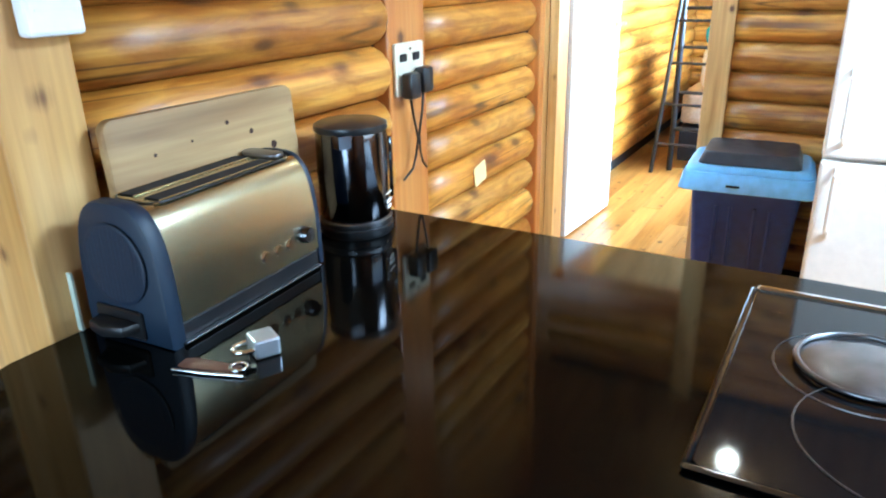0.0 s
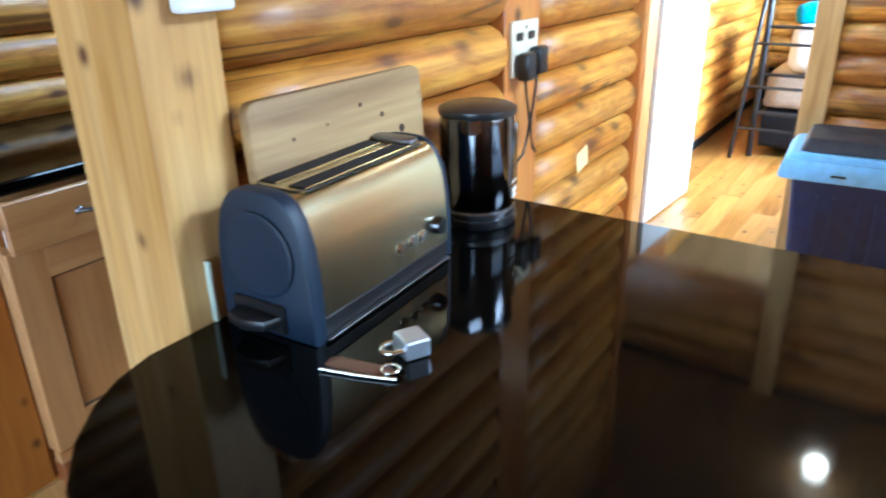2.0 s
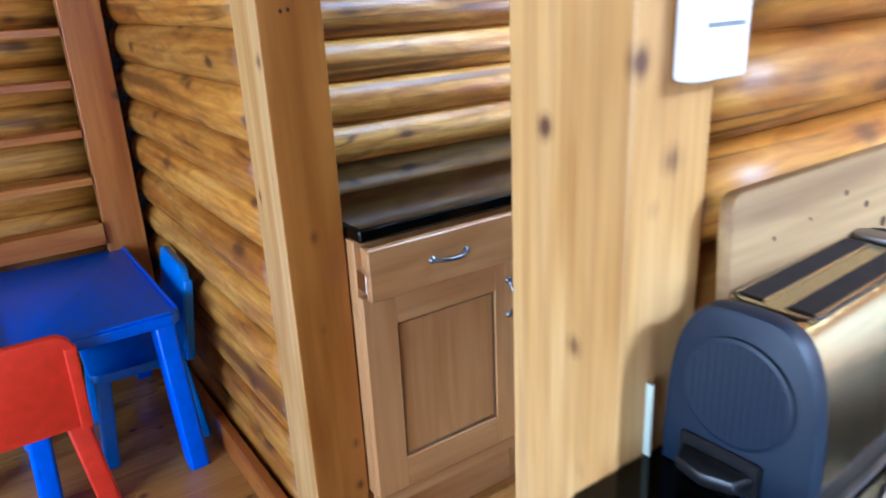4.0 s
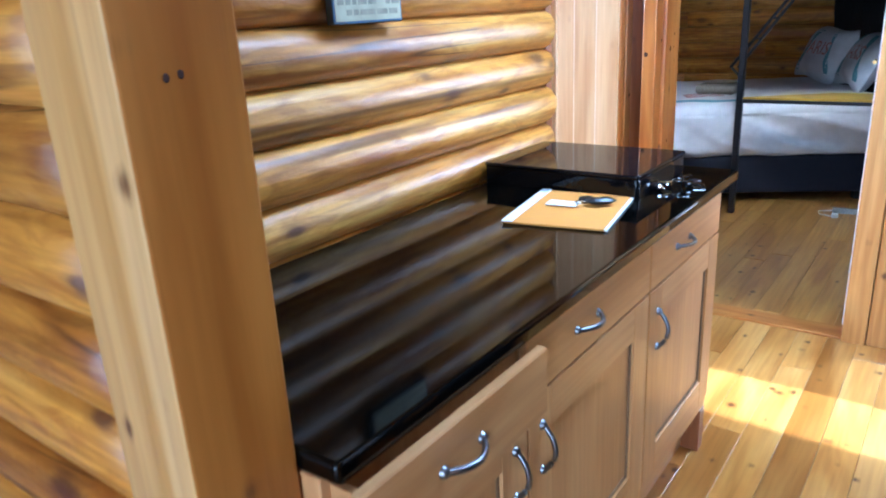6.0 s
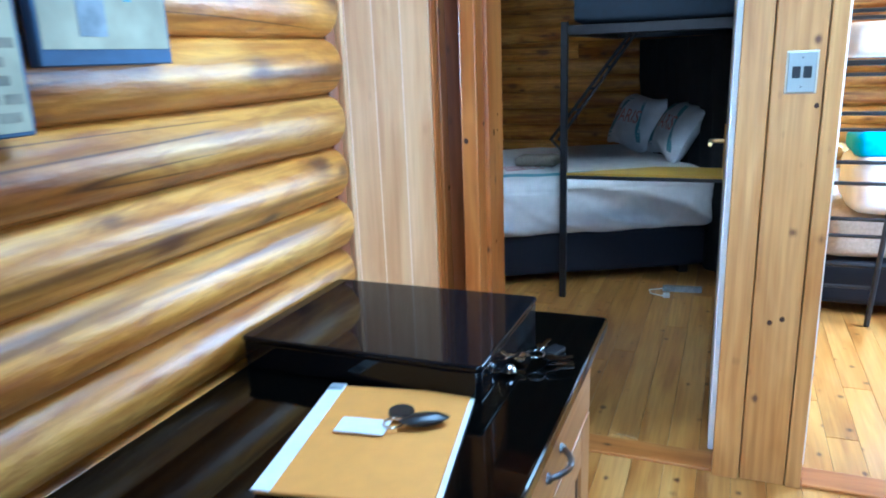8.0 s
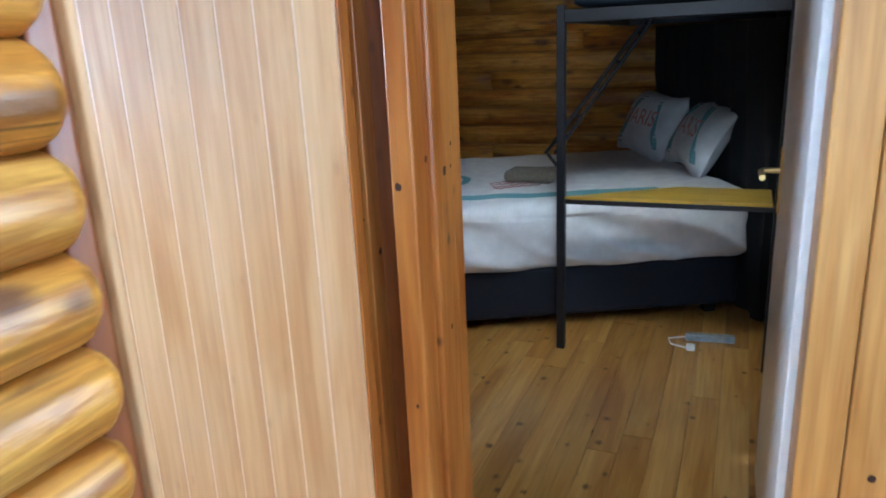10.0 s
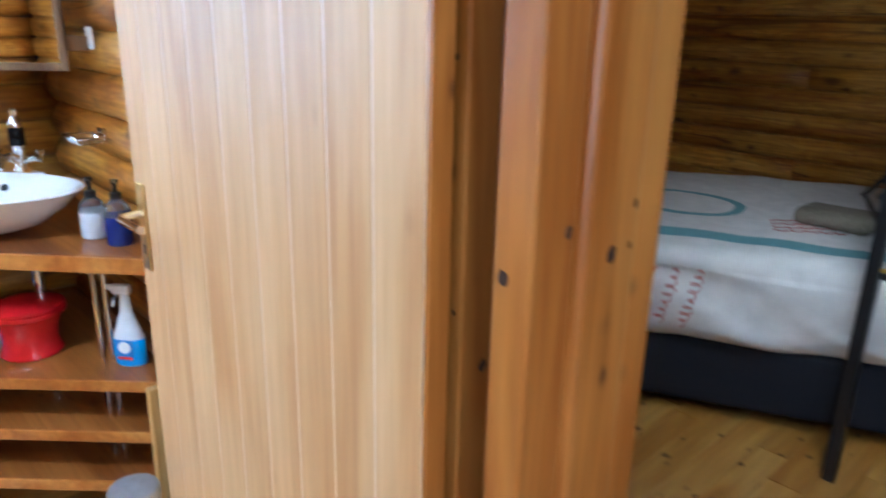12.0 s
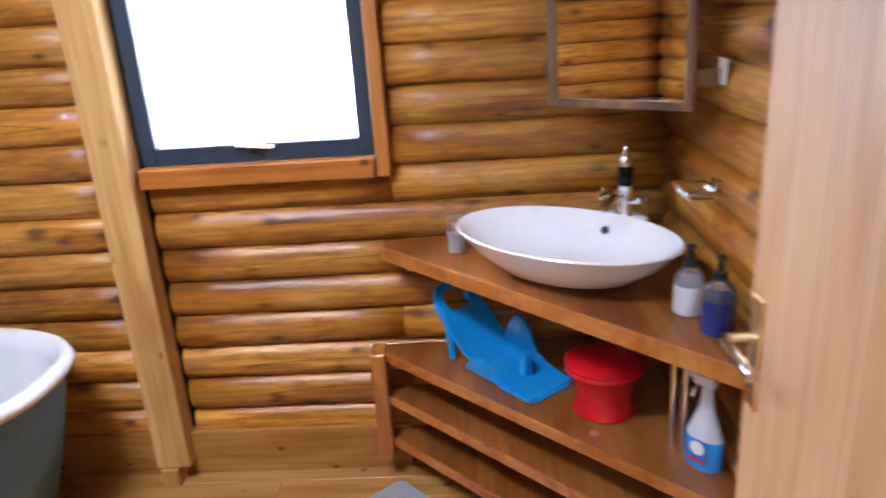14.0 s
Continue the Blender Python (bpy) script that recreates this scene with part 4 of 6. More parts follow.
def shaker_door(y0, y1, z0, z1, parent, m):
    """Framed door with a recessed panel and a dark line round it."""
    f = 0.085
    d = part("door", box(0.0, 0.010, y0 + f - 0.004, y1 - f + 0.004, z0 + f - 0.004, z1 - f + 0.004), CABINET, parent, "framed maple door", m=m)
    for nm, a in (("stile", (y0, y0 + f, z0, z1)), ("stile", (y1 - f, y1, z0, z1)), ("rail", (y0 + f, y1 - f, z0, z0 + f)), ("rail", (y0 + f, y1 - f, z1 - f, z1))):
        part(nm, box(0, 0.02, a[0], a[1], a[2], a[3], 0.0012), CABINET if nm == "stile" else CABINET_Y, d)
    for a in ((y0 + f, y0 + f + 0.007, z0 + f, z1 - f), (y1 - f - 0.007, y1 - f, z0 + f, z1 - f), (y0 + f + 0.007, y1 - f - 0.007, z0 + f, z0 + f + 0.007), (y0 + f + 0.007, y1 - f - 0.007, z1 - f - 0.007, z1 - f)):
        part("panel_line", box(0.0102, 0.0135, a[0], a[1], a[2], a[3]), DARKWOOD, d)
    return d


for i, (y0, y1, ajar) in enumerate(UNITS):
    cab = thing("base_cabinet", "pale maple cabinet with a drawer standing open" if ajar else "pale maple cabinet with one drawer and a framed door", "cabinet", pose(FRONT, 0, 0), group="passage base cabinets")
    part("body", box(-0.58, -0.021, y0 + 0.001, y1 - 0.001, 0.185, SB - 0.034, 0.002), CABINET, cab)
    part("plinth", box(-0.56, -0.06, y0 + 0.001, y1 - 0.001, 0.0, 0.184), CABINET_Y, cab)
    part("bottom_rail", box(-0.035, -0.006, y0 + 0.001, y1 - 0.001, 0.150, 0.184, 0.002), CABINET_Y, cab)
    out = 0.042 if ajar else 0.0
    dr = part("drawer", box(-0.02, 0.0, y0 + 0.002, y1 - 0.003, 0.738, SB - 0.040, 0.003), CABINET_Y, cab, "open maple drawer" if ajar else "", m=pose(out, 0, 0))
    if ajar:
        part("runner", box(-0.4, -0.021, y0 + 0.003, y0 + 0.012, 0.755, 0.80, 0.001), CHROME, dr)
        part("drawer_side", box(-0.4, -0.021, y0 + 0.018, y0 + 0.03, 0.75, 0.85), CABINET_Y, dr)
    pull((y0 + y1) / 2 - (0.02 if ajar else 0.05), 0.80, False, dr)
    d_ = shaker_door(y0 + 0.002, y1 - 0.003, 0.19, 0.734, cab, pose(-0.02, 0, 0))
    hy = y1 - 0.045 if ajar else y0 + 0.04 + 0.01 * i
    hd = pull(hy, 0.62, True, d_)
    hd.matrix_basis = pose(0.02, 0, 0)
    if i == 2:
        part("leg", box(-0.06, -0.004, y1 - 0.05, y1 - 0.002, 0.0, 0.15, 0.003), REDWOOD, cab)
    if i == 0:
        part("leg", box(-0.06, -0.004, y0 + 0.004, y0 + 0.05, 0.0, 0.15, 0.003), REDWOOD, cab)

hobbox = thing("black_glass_box", "flat glossy black glass-topped box on the sideboard", "box", pose(-2.26, 1.927, SB))
flat_top(smooth(part("body", prism(rounded(-0.236, 0.236, -0.183, 0.183, 0.01), 0.001, 0.0525, 0.003, 2), GLOSSBLACK, hobbox), 35))
flat_top(smooth(part("glass_top", prism(rounded(-0.238, 0.238, -0.185, 0.185, 0.01), 0.053, 0.064, 0.004, 3), GLOSSBLACK, hobbox, "black glass top"), 35))
folder = thing("folder", "orange clear-front folder with a white spine on the sideboard", "folder", Matrix.Translation((-2.137, 1.583, SB + 0.0015)) @ pose(0, 0, 0, 0, 0, 10.5))
part("cover", box(-0.122, 0.122, -0.158, 0.158, 0.0, 0.006, 0.001), MANILA, folder)
part("spine", box(-0.126, -0.098, -0.16, 0.16, 0.0062, 0.0085, 0.0008), PAPER, folder, "white plastic spine")
part("page_edge", box(0.1225, 0.130, -0.156, 0.156, 0.0005, 0.004), PAPER, folder)
part("corner_clip", box(-0.124, -0.100, 0.135, 0.158, 0.0087, 0.0095), INK, folder)
tagkey = thing("key_with_tag", "black car key with a pale paper tag on a folder", "key", pose(-2.13, 1.60, SB + 0.011, 0, 0, 8))
part("tag", box(-0.075, 0.005, -0.022, 0.022, 0.0, 0.003, 0.001), PAPER, tagkey, "pale paper tag")
smooth(part("fob", moved(lathe([(0.0, -0.009), (0.6, -0.008), (1.0, 0.0), (0.6, 0.008), (0.0, 0.009)], 24), Matrix.Translation((0.058, 0.022, 0.0098)) @ pose(0, 0, 0, 0, 0, 22) @ Matrix.Diagonal((0.040, 0.015, 1, 1))), BLACK, tagkey, "black oval fob"), 60)
smooth(part("ring", tube([(0.012 + 0.015 * math.cos(a), 0.008 + 0.015 * math.sin(a), 0.006) for a in (2 * math.pi * i / 18 for i in range(18))], 0.0022, 6, True), CHROME, tagkey), 60)
smooth(part("key_head", moved(lathe([(0.0, 0.004), (0.02, 0.004), (0.021, 0.0), (0.02, -0.004), (0.0, -0.004)], 18), pose(0.014, 0.045, 0.0055)), BLACK, tagkey), 60)

bunch = thing("key_bunch", "bunch of silver keys with a dark fob on the sideboard", "keys", pose(-1.975, 1.915, SB, 0, 0, 40))
random.seed(4)
for i in range(7):
    a = random.uniform(-0.9, 0.9) + (math.pi if i % 2 else 0)
    kb = moved(lathe([(0.0, 0.0015), (0.011, 0.0015), (0.011, -0.0015), (0.0, -0.0015)], 12), pose(0.022, 0, 0))
    box(0.030, 0.062, -0.004, 0.004, -0.0012, 0.0012, 0, kb)
    part("key", kb, CHROME if i != 3 else BRASS, bunch, m=pose(0.008 * math.cos(a), 0.008 * math.sin(a), 0.006 + 0.0035 * i, 4 - i, 3, math.degrees(a)))
smooth(part("ring", tube([(0.016 * math.cos(a), 0.016 * math.sin(a), 0.022) for a in (2 * math.pi * i / 20 for i in range(20))], 0.0018, 6, True), CHROME, bunch), 60)
part("fob", moved(prism(rounded(-0.022, 0.022, -0.014, 0.014, 0.006), 0.001, 0.009, 0.002), pose(0.055, 0.035, 0.0, 0, 0, 30)), BLACK, bunch, "dark plastic fob")
smooth(part("charm", moved(lathe([(0.0, 0.012), (0.008, 0.01), (0.013, 0.0), (0.008, -0.006), (0, -0.007)], 14), pose(-0.062, -0.02, 0.008)), CHROME, bunch), 60)

# pictures over the sideboard
random.seed(8)
for k, (y0, y1, z0, z1) in enumerate(((1.155, 1.386, 1.378, 1.70), (1.408, 1.642, 1.460, 1.78))):
    pic = thing("wall_picture", "canvas print of grey newsprint lines on the log wall" if k == 0 else "blue-grey abstract canvas print on the log wall", "picture", pose(-2.503, 0, 0), group="canvas prints")
    part("canvas", box(0.0, 0.022, y0, y1, z0, z1, 0.002), CANVASBLUE, pic)
    part("print", box(0.0222, 0.0232, y0 + 0.006, y1 - 0.006, z0 + (0.006 if k == 0 else 0.022), z1 - 0.006), CANVAS, pic)
    if k == 0:
        for r in range(14):
            z = z0 + 0.018 + 0.022 * r
            y = y0 + 0.014
            while y < y1 - 0.03:
                w_ = random.uniform(0.012, 0.05)
                if random.random() < 0.93:
                    part("text_bar", box(0.0234, 0.0238, y, min(y + w_, y1 - 0.012), z, z + 0.012), FADEDINK, pic)
                y += w_ + 0.006
    else:
        for r in range(22):
            y, z = random.uniform(y0 + 0.015, y1 - 0.06), random.uniform(z0 + 0.03, z1 - 0.08)
            part("brush_mark", moved(box(0, 0.0004 + 0.0001 * (r % 5), 0, random.uniform(0.012, 0.05), 0, random.uniform(0.02, 0.07)), pose(0.0234, y, z)), (CANVASBLUE, PAPER, INK, TEAL)[r % 4], pic)
frame_w = thing("white_notice", "white framed sheet on the log wall of the children's corner", "picture", pose(-2.50, 0.3425, 1.385))
part("sheet", box(-0.155, 0.155, -0.014, 0.0, 0.0, 0.3, 0.003), PAPER, frame_w)

# ---- doors -------------------------------------------------------------
def lever_handle(parent, m, material, plate_material):
    """A tall back plate with a straight lever, a thumb turn and a keyhole; the plate lies in x, z."""
    pl = part("handle_plate", box(-0.02, 0.02, -0.006, 0.0, -0.10, 0.10, 0.003, seg=2), plate_material, parent, "brass back plate", m=m)
    part("keyhole", box(-0.004, 0.004, -0.0072, -0.0062, -0.062, -0.04), HOLLOW, pl)
    smooth(part("lever", tube([(0, -0.004, 0.03), (0, -0.05, 0.03), (0.02, -0.058, 0.03), (0.125, -0.058, 0.03)], 0.009, 10), material, pl, "straight chrome lever"), 50)
    return pl


W = 0.96
door1 = thing("door_1", "pale veneered plank door standing open into the bathroom", "door", Matrix.Translation((-2.626, 3.067, 0.012)) @ pose(0, 0, 0, 0, 0, 180.6), kind="structure")
for i in range(9):
    x0 = 0.003 + i * (W - 0.006) / 9
    part("plank", box(x0 + 0.0022, x0 + (W - 0.006) / 9 - 0.0022, -0.0, 0.038, 0.0, 2.05, 0.0016), DOOR, door1)
# Bevel highlights put into the colour: the paler core shows between the planks.
part("core", box(0.004, W - 0.004, 0.0012, 0.0368, 0.004, 2.046), GROOVE_LIT, door1)
part("edge_strip", box(-0.006, 0.0022, -0.0, 0.038, 0.0, 2.05, 0.001), TRIM_Z, door1)
lever_handle(door1, pose(W - 0.042, 0.0382, 1.0, 0, 0, 180), CHROME, BRASS)
lever_handle(door1, pose(W - 0.042, -0.0002, 1.0), CHROME, BRASS).scale = (-1, 1, 1)

for name, hx, hy, ang, w_, side in (("door_2", -1.662, 3.266, 91.0, 0.74, 1), ("door_3", -1.392, 3.262, 87.0, 0.64, 1)):
    d_ = thing(name, "white painted door standing open into a bedroom", "door", Matrix.Translation((hx, hy, 0.012)) @ pose(0, 0, 0, 0, 0, ang), kind="structure")
    t0, t1 = (-0.026, 0.012) if name == "door_2" else (-0.038, 0.0)
    part("leaf", box(0.0, w_, t0, t1, 0.0, 1.91, 0.003), WHITE, d_)
    if name == "door_2":
        lever_handle(d_, pose(w_ - 0.06, t1 + 0.0002, 1.03, 0, 0, 180), BRASS, BRASS)
    else:
        lever_handle(d_, pose(w_ - 0.06, t0 - 0.0002, 1.03), BRASS, BRASS).scale = (-1, 1, 1)
    for z in (0.25, 1.75):
        part("hinge", tube([(0.0, t0 if name == "door_2" else t1, z - 0.04), (0.0, t0 if name == "door_2" else t1, z + 0.04)], 0.006), PEWTER, d_)

sw = thing("light_switch", "brushed steel two-gang light switch plate with black rockers", "light switch", pose(-1.486, 3.1215, 1.373))
part("backing", box(-0.043, 0.043, -0.003, 0, -0.062, 0.062, 0.001), IVORY, sw, "ivory backing frame")
part("plate", box(-0.038, 0.038, -0.008, -0.003, -0.058, 0.058, 0.002, seg=2), PLATESTEEL, sw, "dull steel plate")
for x in (-0.015, 0.015):
    part("rocker", box(x - 0.011, x + 0.011, -0.0115, -0.0082, -0.017, 0.017, 0.002), BLACKMETAL, sw)
for z in (-0.042, 0.042):
    part("screw", moved(lathe([(0.0, 0.002), (0.003, 0.0015), (0.003, 0)], 10), pose(0, -0.0081, z, 90, 0, 0)), PEWTER, sw)

# ---- bedroom A ---------------------------------------------------------
BED = Matrix.Translation((-2.62, 5.09, 0)) @ pose(0, 0, 0, 0, 0, 27)


def soft_box(x0, x1, y0, y1, z0, z1, r, amp, seed, cuts=10):
    """A padded block with rounded edges and creases."""
    b = bmesh.new()
    bmesh.ops.create_cube(b, size=1.0)
    bmesh.ops.subdivide_edges(b, edges=b.edges[:], cuts=cuts, use_grid_fill=True)
    hx, hy, hz = (x1 - x0) / 2, (y1 - y0) / 2, (z1 - z0) / 2
    for v in b.verts:
        p = Vector((v.co.x * 2 * hx, v.co.y * 2 * hy, v.co.z * 2 * hz))
        q = Vector((max(-hx + r, min(hx - r, p.x)), max(-hy + r, min(hy - r, p.y)), max(-hz + r, min(hz - r, p.z))))
        d = p - q
        if d.length > 1e-6:
            p = q + d.normalized() * r
        p += amp * noise.noise_vector(p * 5 + Vector((seed, 0, 0)))
        v.co = p + Vector(((x0 + x1) / 2, (y0 + y1) / 2, (z0 + z1) / 2))
    bmesh.ops.recalc_face_normals(b, faces=b.faces)
    return b


bed = thing("double_bed", "double bed with white printed duvet and dark base, neatly made", "bed", BED)
smooth(part("base", soft_box(-0.96, 0.96, 0.02, 1.50, 0.06, 0.34, 0.03, 0.004, 2), DARKFAB, bed, "dark fabric bed base"), 80)
for x in (-0.85, 0.85):
    for y in (0.12, 1.40):
        part("foot", box(x - 0.03, x + 0.03, y - 0.03, y + 0.03, 0, 0.066), BLACK, bed)
smooth(part("mattress", soft_box(-0.95, 0.95, 0.03, 1.49, 0.345, 0.60, 0.05, 0.004, 5), FABRIC, bed), 80)
duvet = soft_box(-0.985, 0.99, -0.03, 1.54, 0.33, 0.70, 0.075, 0.012, 9, 44)
for v in duvet.verts:
    if v.co.y < 0.1 and v.co.z < 0.62:
        v.co.y += 0.012 * math.sin(v.co.x * 9 + v.co.z * 22) + 0.008 * noise.noise(v.co * 7)
        fold = math.sin(v.co.x * 15 + v.co.z * 34 + 3 * noise.noise(v.co * 3))
        v.co.y -= 0.016 * max(0.0, fold) ** 2 * min(1.0, (0.64 - v.co.z) * 6)
cloth = BVHTree.FromBMesh(duvet)
du = smooth(part("duvet", duvet, FABRIC, bed, "white duvet with teal rings and red script"), 80)


def printed(tree, name, spots, closed, material, parent):
    """A print laid on cloth: rows of points dropped on the surface and joined into one thin sheet."""
    b, rows = bmesh.new(), []
    for row in spots:
        hits = [tree.ray_cast((x, y, 1.5), (0, 0, -1))[0] for x, y in row]
        rows.append([b.verts.new((p.x, p.y, p.z + 0.0012)) for p in hits if p])
    for p, q in zip(rows, rows[1:]):
        for i in range(min(len(p), len(q)) - (0 if closed else 1)):
            b.faces.new((p[i], p[(i + 1) % len(p)], q[(i + 1) % len(q)], q[i]))
    bmesh.ops.recalc_face_normals(b, faces=b.faces)
    bmesh.ops.solidify(b, geom=b.faces[:], thickness=0.001)
    return smooth(part(name, b, material, parent), 80)


printed(cloth, "teal_band", [[(-0.93 + 0.04 * i, 0.09 + 0.022 * j + 0.03 * math.sin(0.14 * i)) for i in range(38)] for j in range(6)], False, TEAL, bed)
printed(cloth, "printed_ring", [[(-0.62 + r * math.cos(a), 0.72 + r * math.sin(a)) for a in (2 * math.pi * i / 40 for i in range(40))] for r in (0.195, 0.21, 0.225, 0.24)], True, TEAL, bed)
for c in range(5):
    for x_top, z_lo, z_hi in ((-0.94 + 0.085 * c, 0.40, 0.62),):
        stroke, steps = [], 44 - 5 * (c % 2)
        for i in range(steps):
            f = i / steps
            x = x_top + 0.05 * (1 - f) + (0.017 + 0.006 * math.sin(c + i * 0.31)) * math.sin(i * 1.15 + c)
            z = z_hi - (z_hi - z_lo) * f + 0.012 * math.cos(i * 1.15 + c)
            spot = cloth.ray_cast((x, -0.5, z), (0, 1, 0))[0]
            if spot:
                stroke.append((spot.x, spot.y - 0.001, spot.z))
        if len(stroke) > 6:
            part("script_stroke", tube(stroke, 0.0030, 5), CORAL, bed)
for c in range(4):
    stroke = []
    for i in range(26):
        x, y = -0.30 + 0.011 * i, 0.36 + 0.055 * c + 0.014 * math.sin(i * 1.3 + c) + 0.002 * i
        spot = cloth.ray_cast((x + 0.008 * math.cos(i * 1.3), y, 1.5), (0, 0, -1))[0]
        if spot:
            stroke.append((spot.x, spot.y, spot.z + 0.001))
    if len(stroke) > 6:
        part("script_stroke", tube(stroke, 0.0028, 5), CORAL, bed)
for k, (x, y, a, t) in enumerate(((0.80, 1.20, 8, 62), (0.86, 0.62, -6, 58))):
    pl = thing("pillow", "white pillow printed with red letters and teal lines, propped upright", "pillow", BED @ pose(x, y, 0.70, 0, -t, a), group="pillows on the double bed")
    pb = soft_box(0.0, 0.46, -0.33, 0.33, -0.08, 0.08, 0.07, 0.004, 20 + k, 16)
    for v in pb.verts:
        ex, ey = (v.co.x - 0.23) / 0.23, v.co.y / 0.33
        swell = max(0.0, (1 - abs(ex) ** 2.4) * (1 - abs(ey) ** 2.4)) ** 0.55
        v.co.z = v.co.z * (0.10 + 1.25 * swell) + 0.016 * noise.noise((v.co.x * 6 + 7 * k, v.co.y * 6, 0.5))
        v.co.x = 0.23 + 0.23 * ex * (1 - 0.10 * (1 - ey * ey)) + 0.015 * math.sin(3 * ey + k)
        v.co.y = 0.33 * ey * (1 - 0.08 * (1 - ex * ex))
    skin = BVHTree.FromBMesh(pb)
    smooth(part("cushion", pb, PILLOW, pl), 80)
    letters = word("PARIS", 0.15)
    for v in letters.vertices:
        spot = skin.ray_cast((0.19 + v.co.y, 0.20 - v.co.x, 1.0), (0, 0, -1))[0]
        v.co = (0.19 + v.co.y, 0.20 - v.co.x, (spot.z if spot else 0.05) + 0.0012 + 0.5 * v.co.z)
    part_of("lettering", letters, FADEDRED, pl)
    for y0, wide in ((-0.25, 0.035), (0.22, 0.05)):
        printed(skin, "teal_patch", [[(0.06 + 0.03 * i, y0 + wide * (j / 4 - 0.5) * (1 + 0.5 * math.sin(i * 0.7 + k)) + 0.012 * i * (1 if y0 < 0 else -1)) for i in range(12)] for j in range(5)], False, TEAL, pl)
tw = smooth(part("folded_towel", soft_box(-0.15, 0.15, -0.09, 0.09, 0.0, 0.075, 0.034, 0.006, 31, 8), TOWEL, m=BED @ pose(-0.05, 0.50, 0.706, 0, 0, -30)), 80)
tagged(tw, "rolled grey-brown towel lying on the duvet", "towel")
# Folded sheet for a hanging dark quilt; the corner's shadow is in its black.
hb = thing("headboard", "tall dark cloth behind the pillows, the corner's shadow put into its black", "headboard", BED)
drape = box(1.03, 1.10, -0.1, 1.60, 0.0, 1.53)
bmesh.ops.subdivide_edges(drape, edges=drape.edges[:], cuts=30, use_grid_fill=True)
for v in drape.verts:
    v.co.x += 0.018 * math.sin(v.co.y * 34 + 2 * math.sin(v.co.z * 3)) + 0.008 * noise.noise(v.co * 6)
smooth(part("panel", drape, SHADOWCLOTH, hb), 80)

bunk = thing("loft_bunk", "black metal loft bunk with a yellow board and dark mattress", "bunk bed", pose(-2.568, 4.853, 0))
for x, y in ((0, 0), (0.93, 0), (0, 0.0 + 0.30), (0.93, 1.9)):
    if (x, y) != (0, 0.30):
        part("post", box(x - 0.019, x + 0.019, y - 0.019, y + 0.019, 0, 1.62, 0.003), BLACKMETAL, bunk)
part("front_rail", box(0.019, 0.911, -0.018, 0.018, 1.545, 1.60, 0.003), BLACKMETAL, bunk)
part("side_rail", box(-0.018, 0.018, 0.019, 1.9, 1.545, 1.60, 0.003), BLACKMETAL, bunk)
part("side_rail", box(0.912, 0.948, 0.019, 1.88, 1.545, 1.60, 0.003), BLACKMETAL, bunk)
part("back_rail", box(0.019, 0.911, 1.882, 1.918, 1.545, 1.60, 0.003), BLACKMETAL, bunk)
part("board_rail", box(0.019, 0.911, -0.012, 0.012, 0.735, 0.757, 0.003), BLACKMETAL, bunk)
part("board", moved(prism([(0.02, -0.012), (0.905, -0.012), (0.905, 0.30), (0.50, 0.30)], 0.758, 0.772, 0.002), pose(0, 0, 0)), YELLOWB, bunk, "yellow varnished board")
part("board_bracket", box(0.87, 0.9, -0.01, 0.3, 0.74, 0.757), BLACKMETAL, bunk)
smooth(part("upper_mattress", soft_box(0.03, 0.90, 0.03, 1.87, 1.602, 1.78, 0.04, 0.004, 3, 6), paint("dark_blue_cover", (0.010, 0.018, 0.03), 0.9, mottle=0.3), bunk, "dark blue upper mattress"), 80)
part("slat_base", box(0.019, 0.911, 0.019, 1.88, 1.58, 1.60), BLACKMETAL, bunk)
for dx in (0.0, 0.05):
    smooth(part("ladder_rail", tube([(-0.14 + dx, 0.25, 0.93), (0.33 + dx * 0.6, 0.25, 1.55)], 0.010, 8), BLACKMETAL, bunk), 60)
part("ladder_support", tube([(-0.13, 0.25, 0.93), (-0.02, 0.02, 0.90)], 0.008, 8), BLACKMETAL, bunk)
for i in range(5):
    f = (i + 0.5) / 5
    x, z = -0.14 + 0.47 * f, 0.93 + 0.62 * f
    part("rung", tube([(x, 0.25, z), (x + 0.05 - 0.02 * f, 0.25, z)], 0.008, 6), BLACKMETAL, bunk)
pb_ = thing("power_strip", "grey extension block with a white cord and plug on the floor", "extension lead", pose(-1.93, 5.13, 0, 0, 0, 6))
part("strip", box(-0.07, 0.16, -0.022, 0.022, 0.001, 0.035, 0.005, seg=2), INK, pb_)
smooth(part("cord", tube([(-0.07, 0, 0.015), (-0.15, -0.01, 0.006), (-0.14, -0.08, 0.006), (-0.06, -0.12, 0.006)], 0.004), WHITE, pb_), 60)
part("plug_end", box(-0.07, -0.03, -0.145, -0.11, 0.001, 0.03, 0.006, seg=2), WHITE, pb_)

# ---- bedroom B ---------------------------------------------------------
bb = thing("bunk_bed", "black metal bunk bed with white bedding and a leaning ladder", "bunk bed", pose(-1.30, 4.80, 0))
for x, y in ((0.10, 0.12), (0.10, 1.98), (1.0, 0.12), (1.0, 1.98)):
    part("post", tube([(x, y, 0), (x, y, 1.75)], 0.02, 10), BLACKMETAL, bb)
for z in (0.30, 1.35):
    for x in (0.10, 1.0):
        part("side_rail", tube([(x, 0.12, z), (x, 1.98, z)], 0.015, 8), BLACKMETAL, bb)
    for y in (0.12, 1.98):
        part("end_rail", tube([(0.10, y, z), (1.0, y, z)], 0.015, 8), BLACKMETAL, bb)
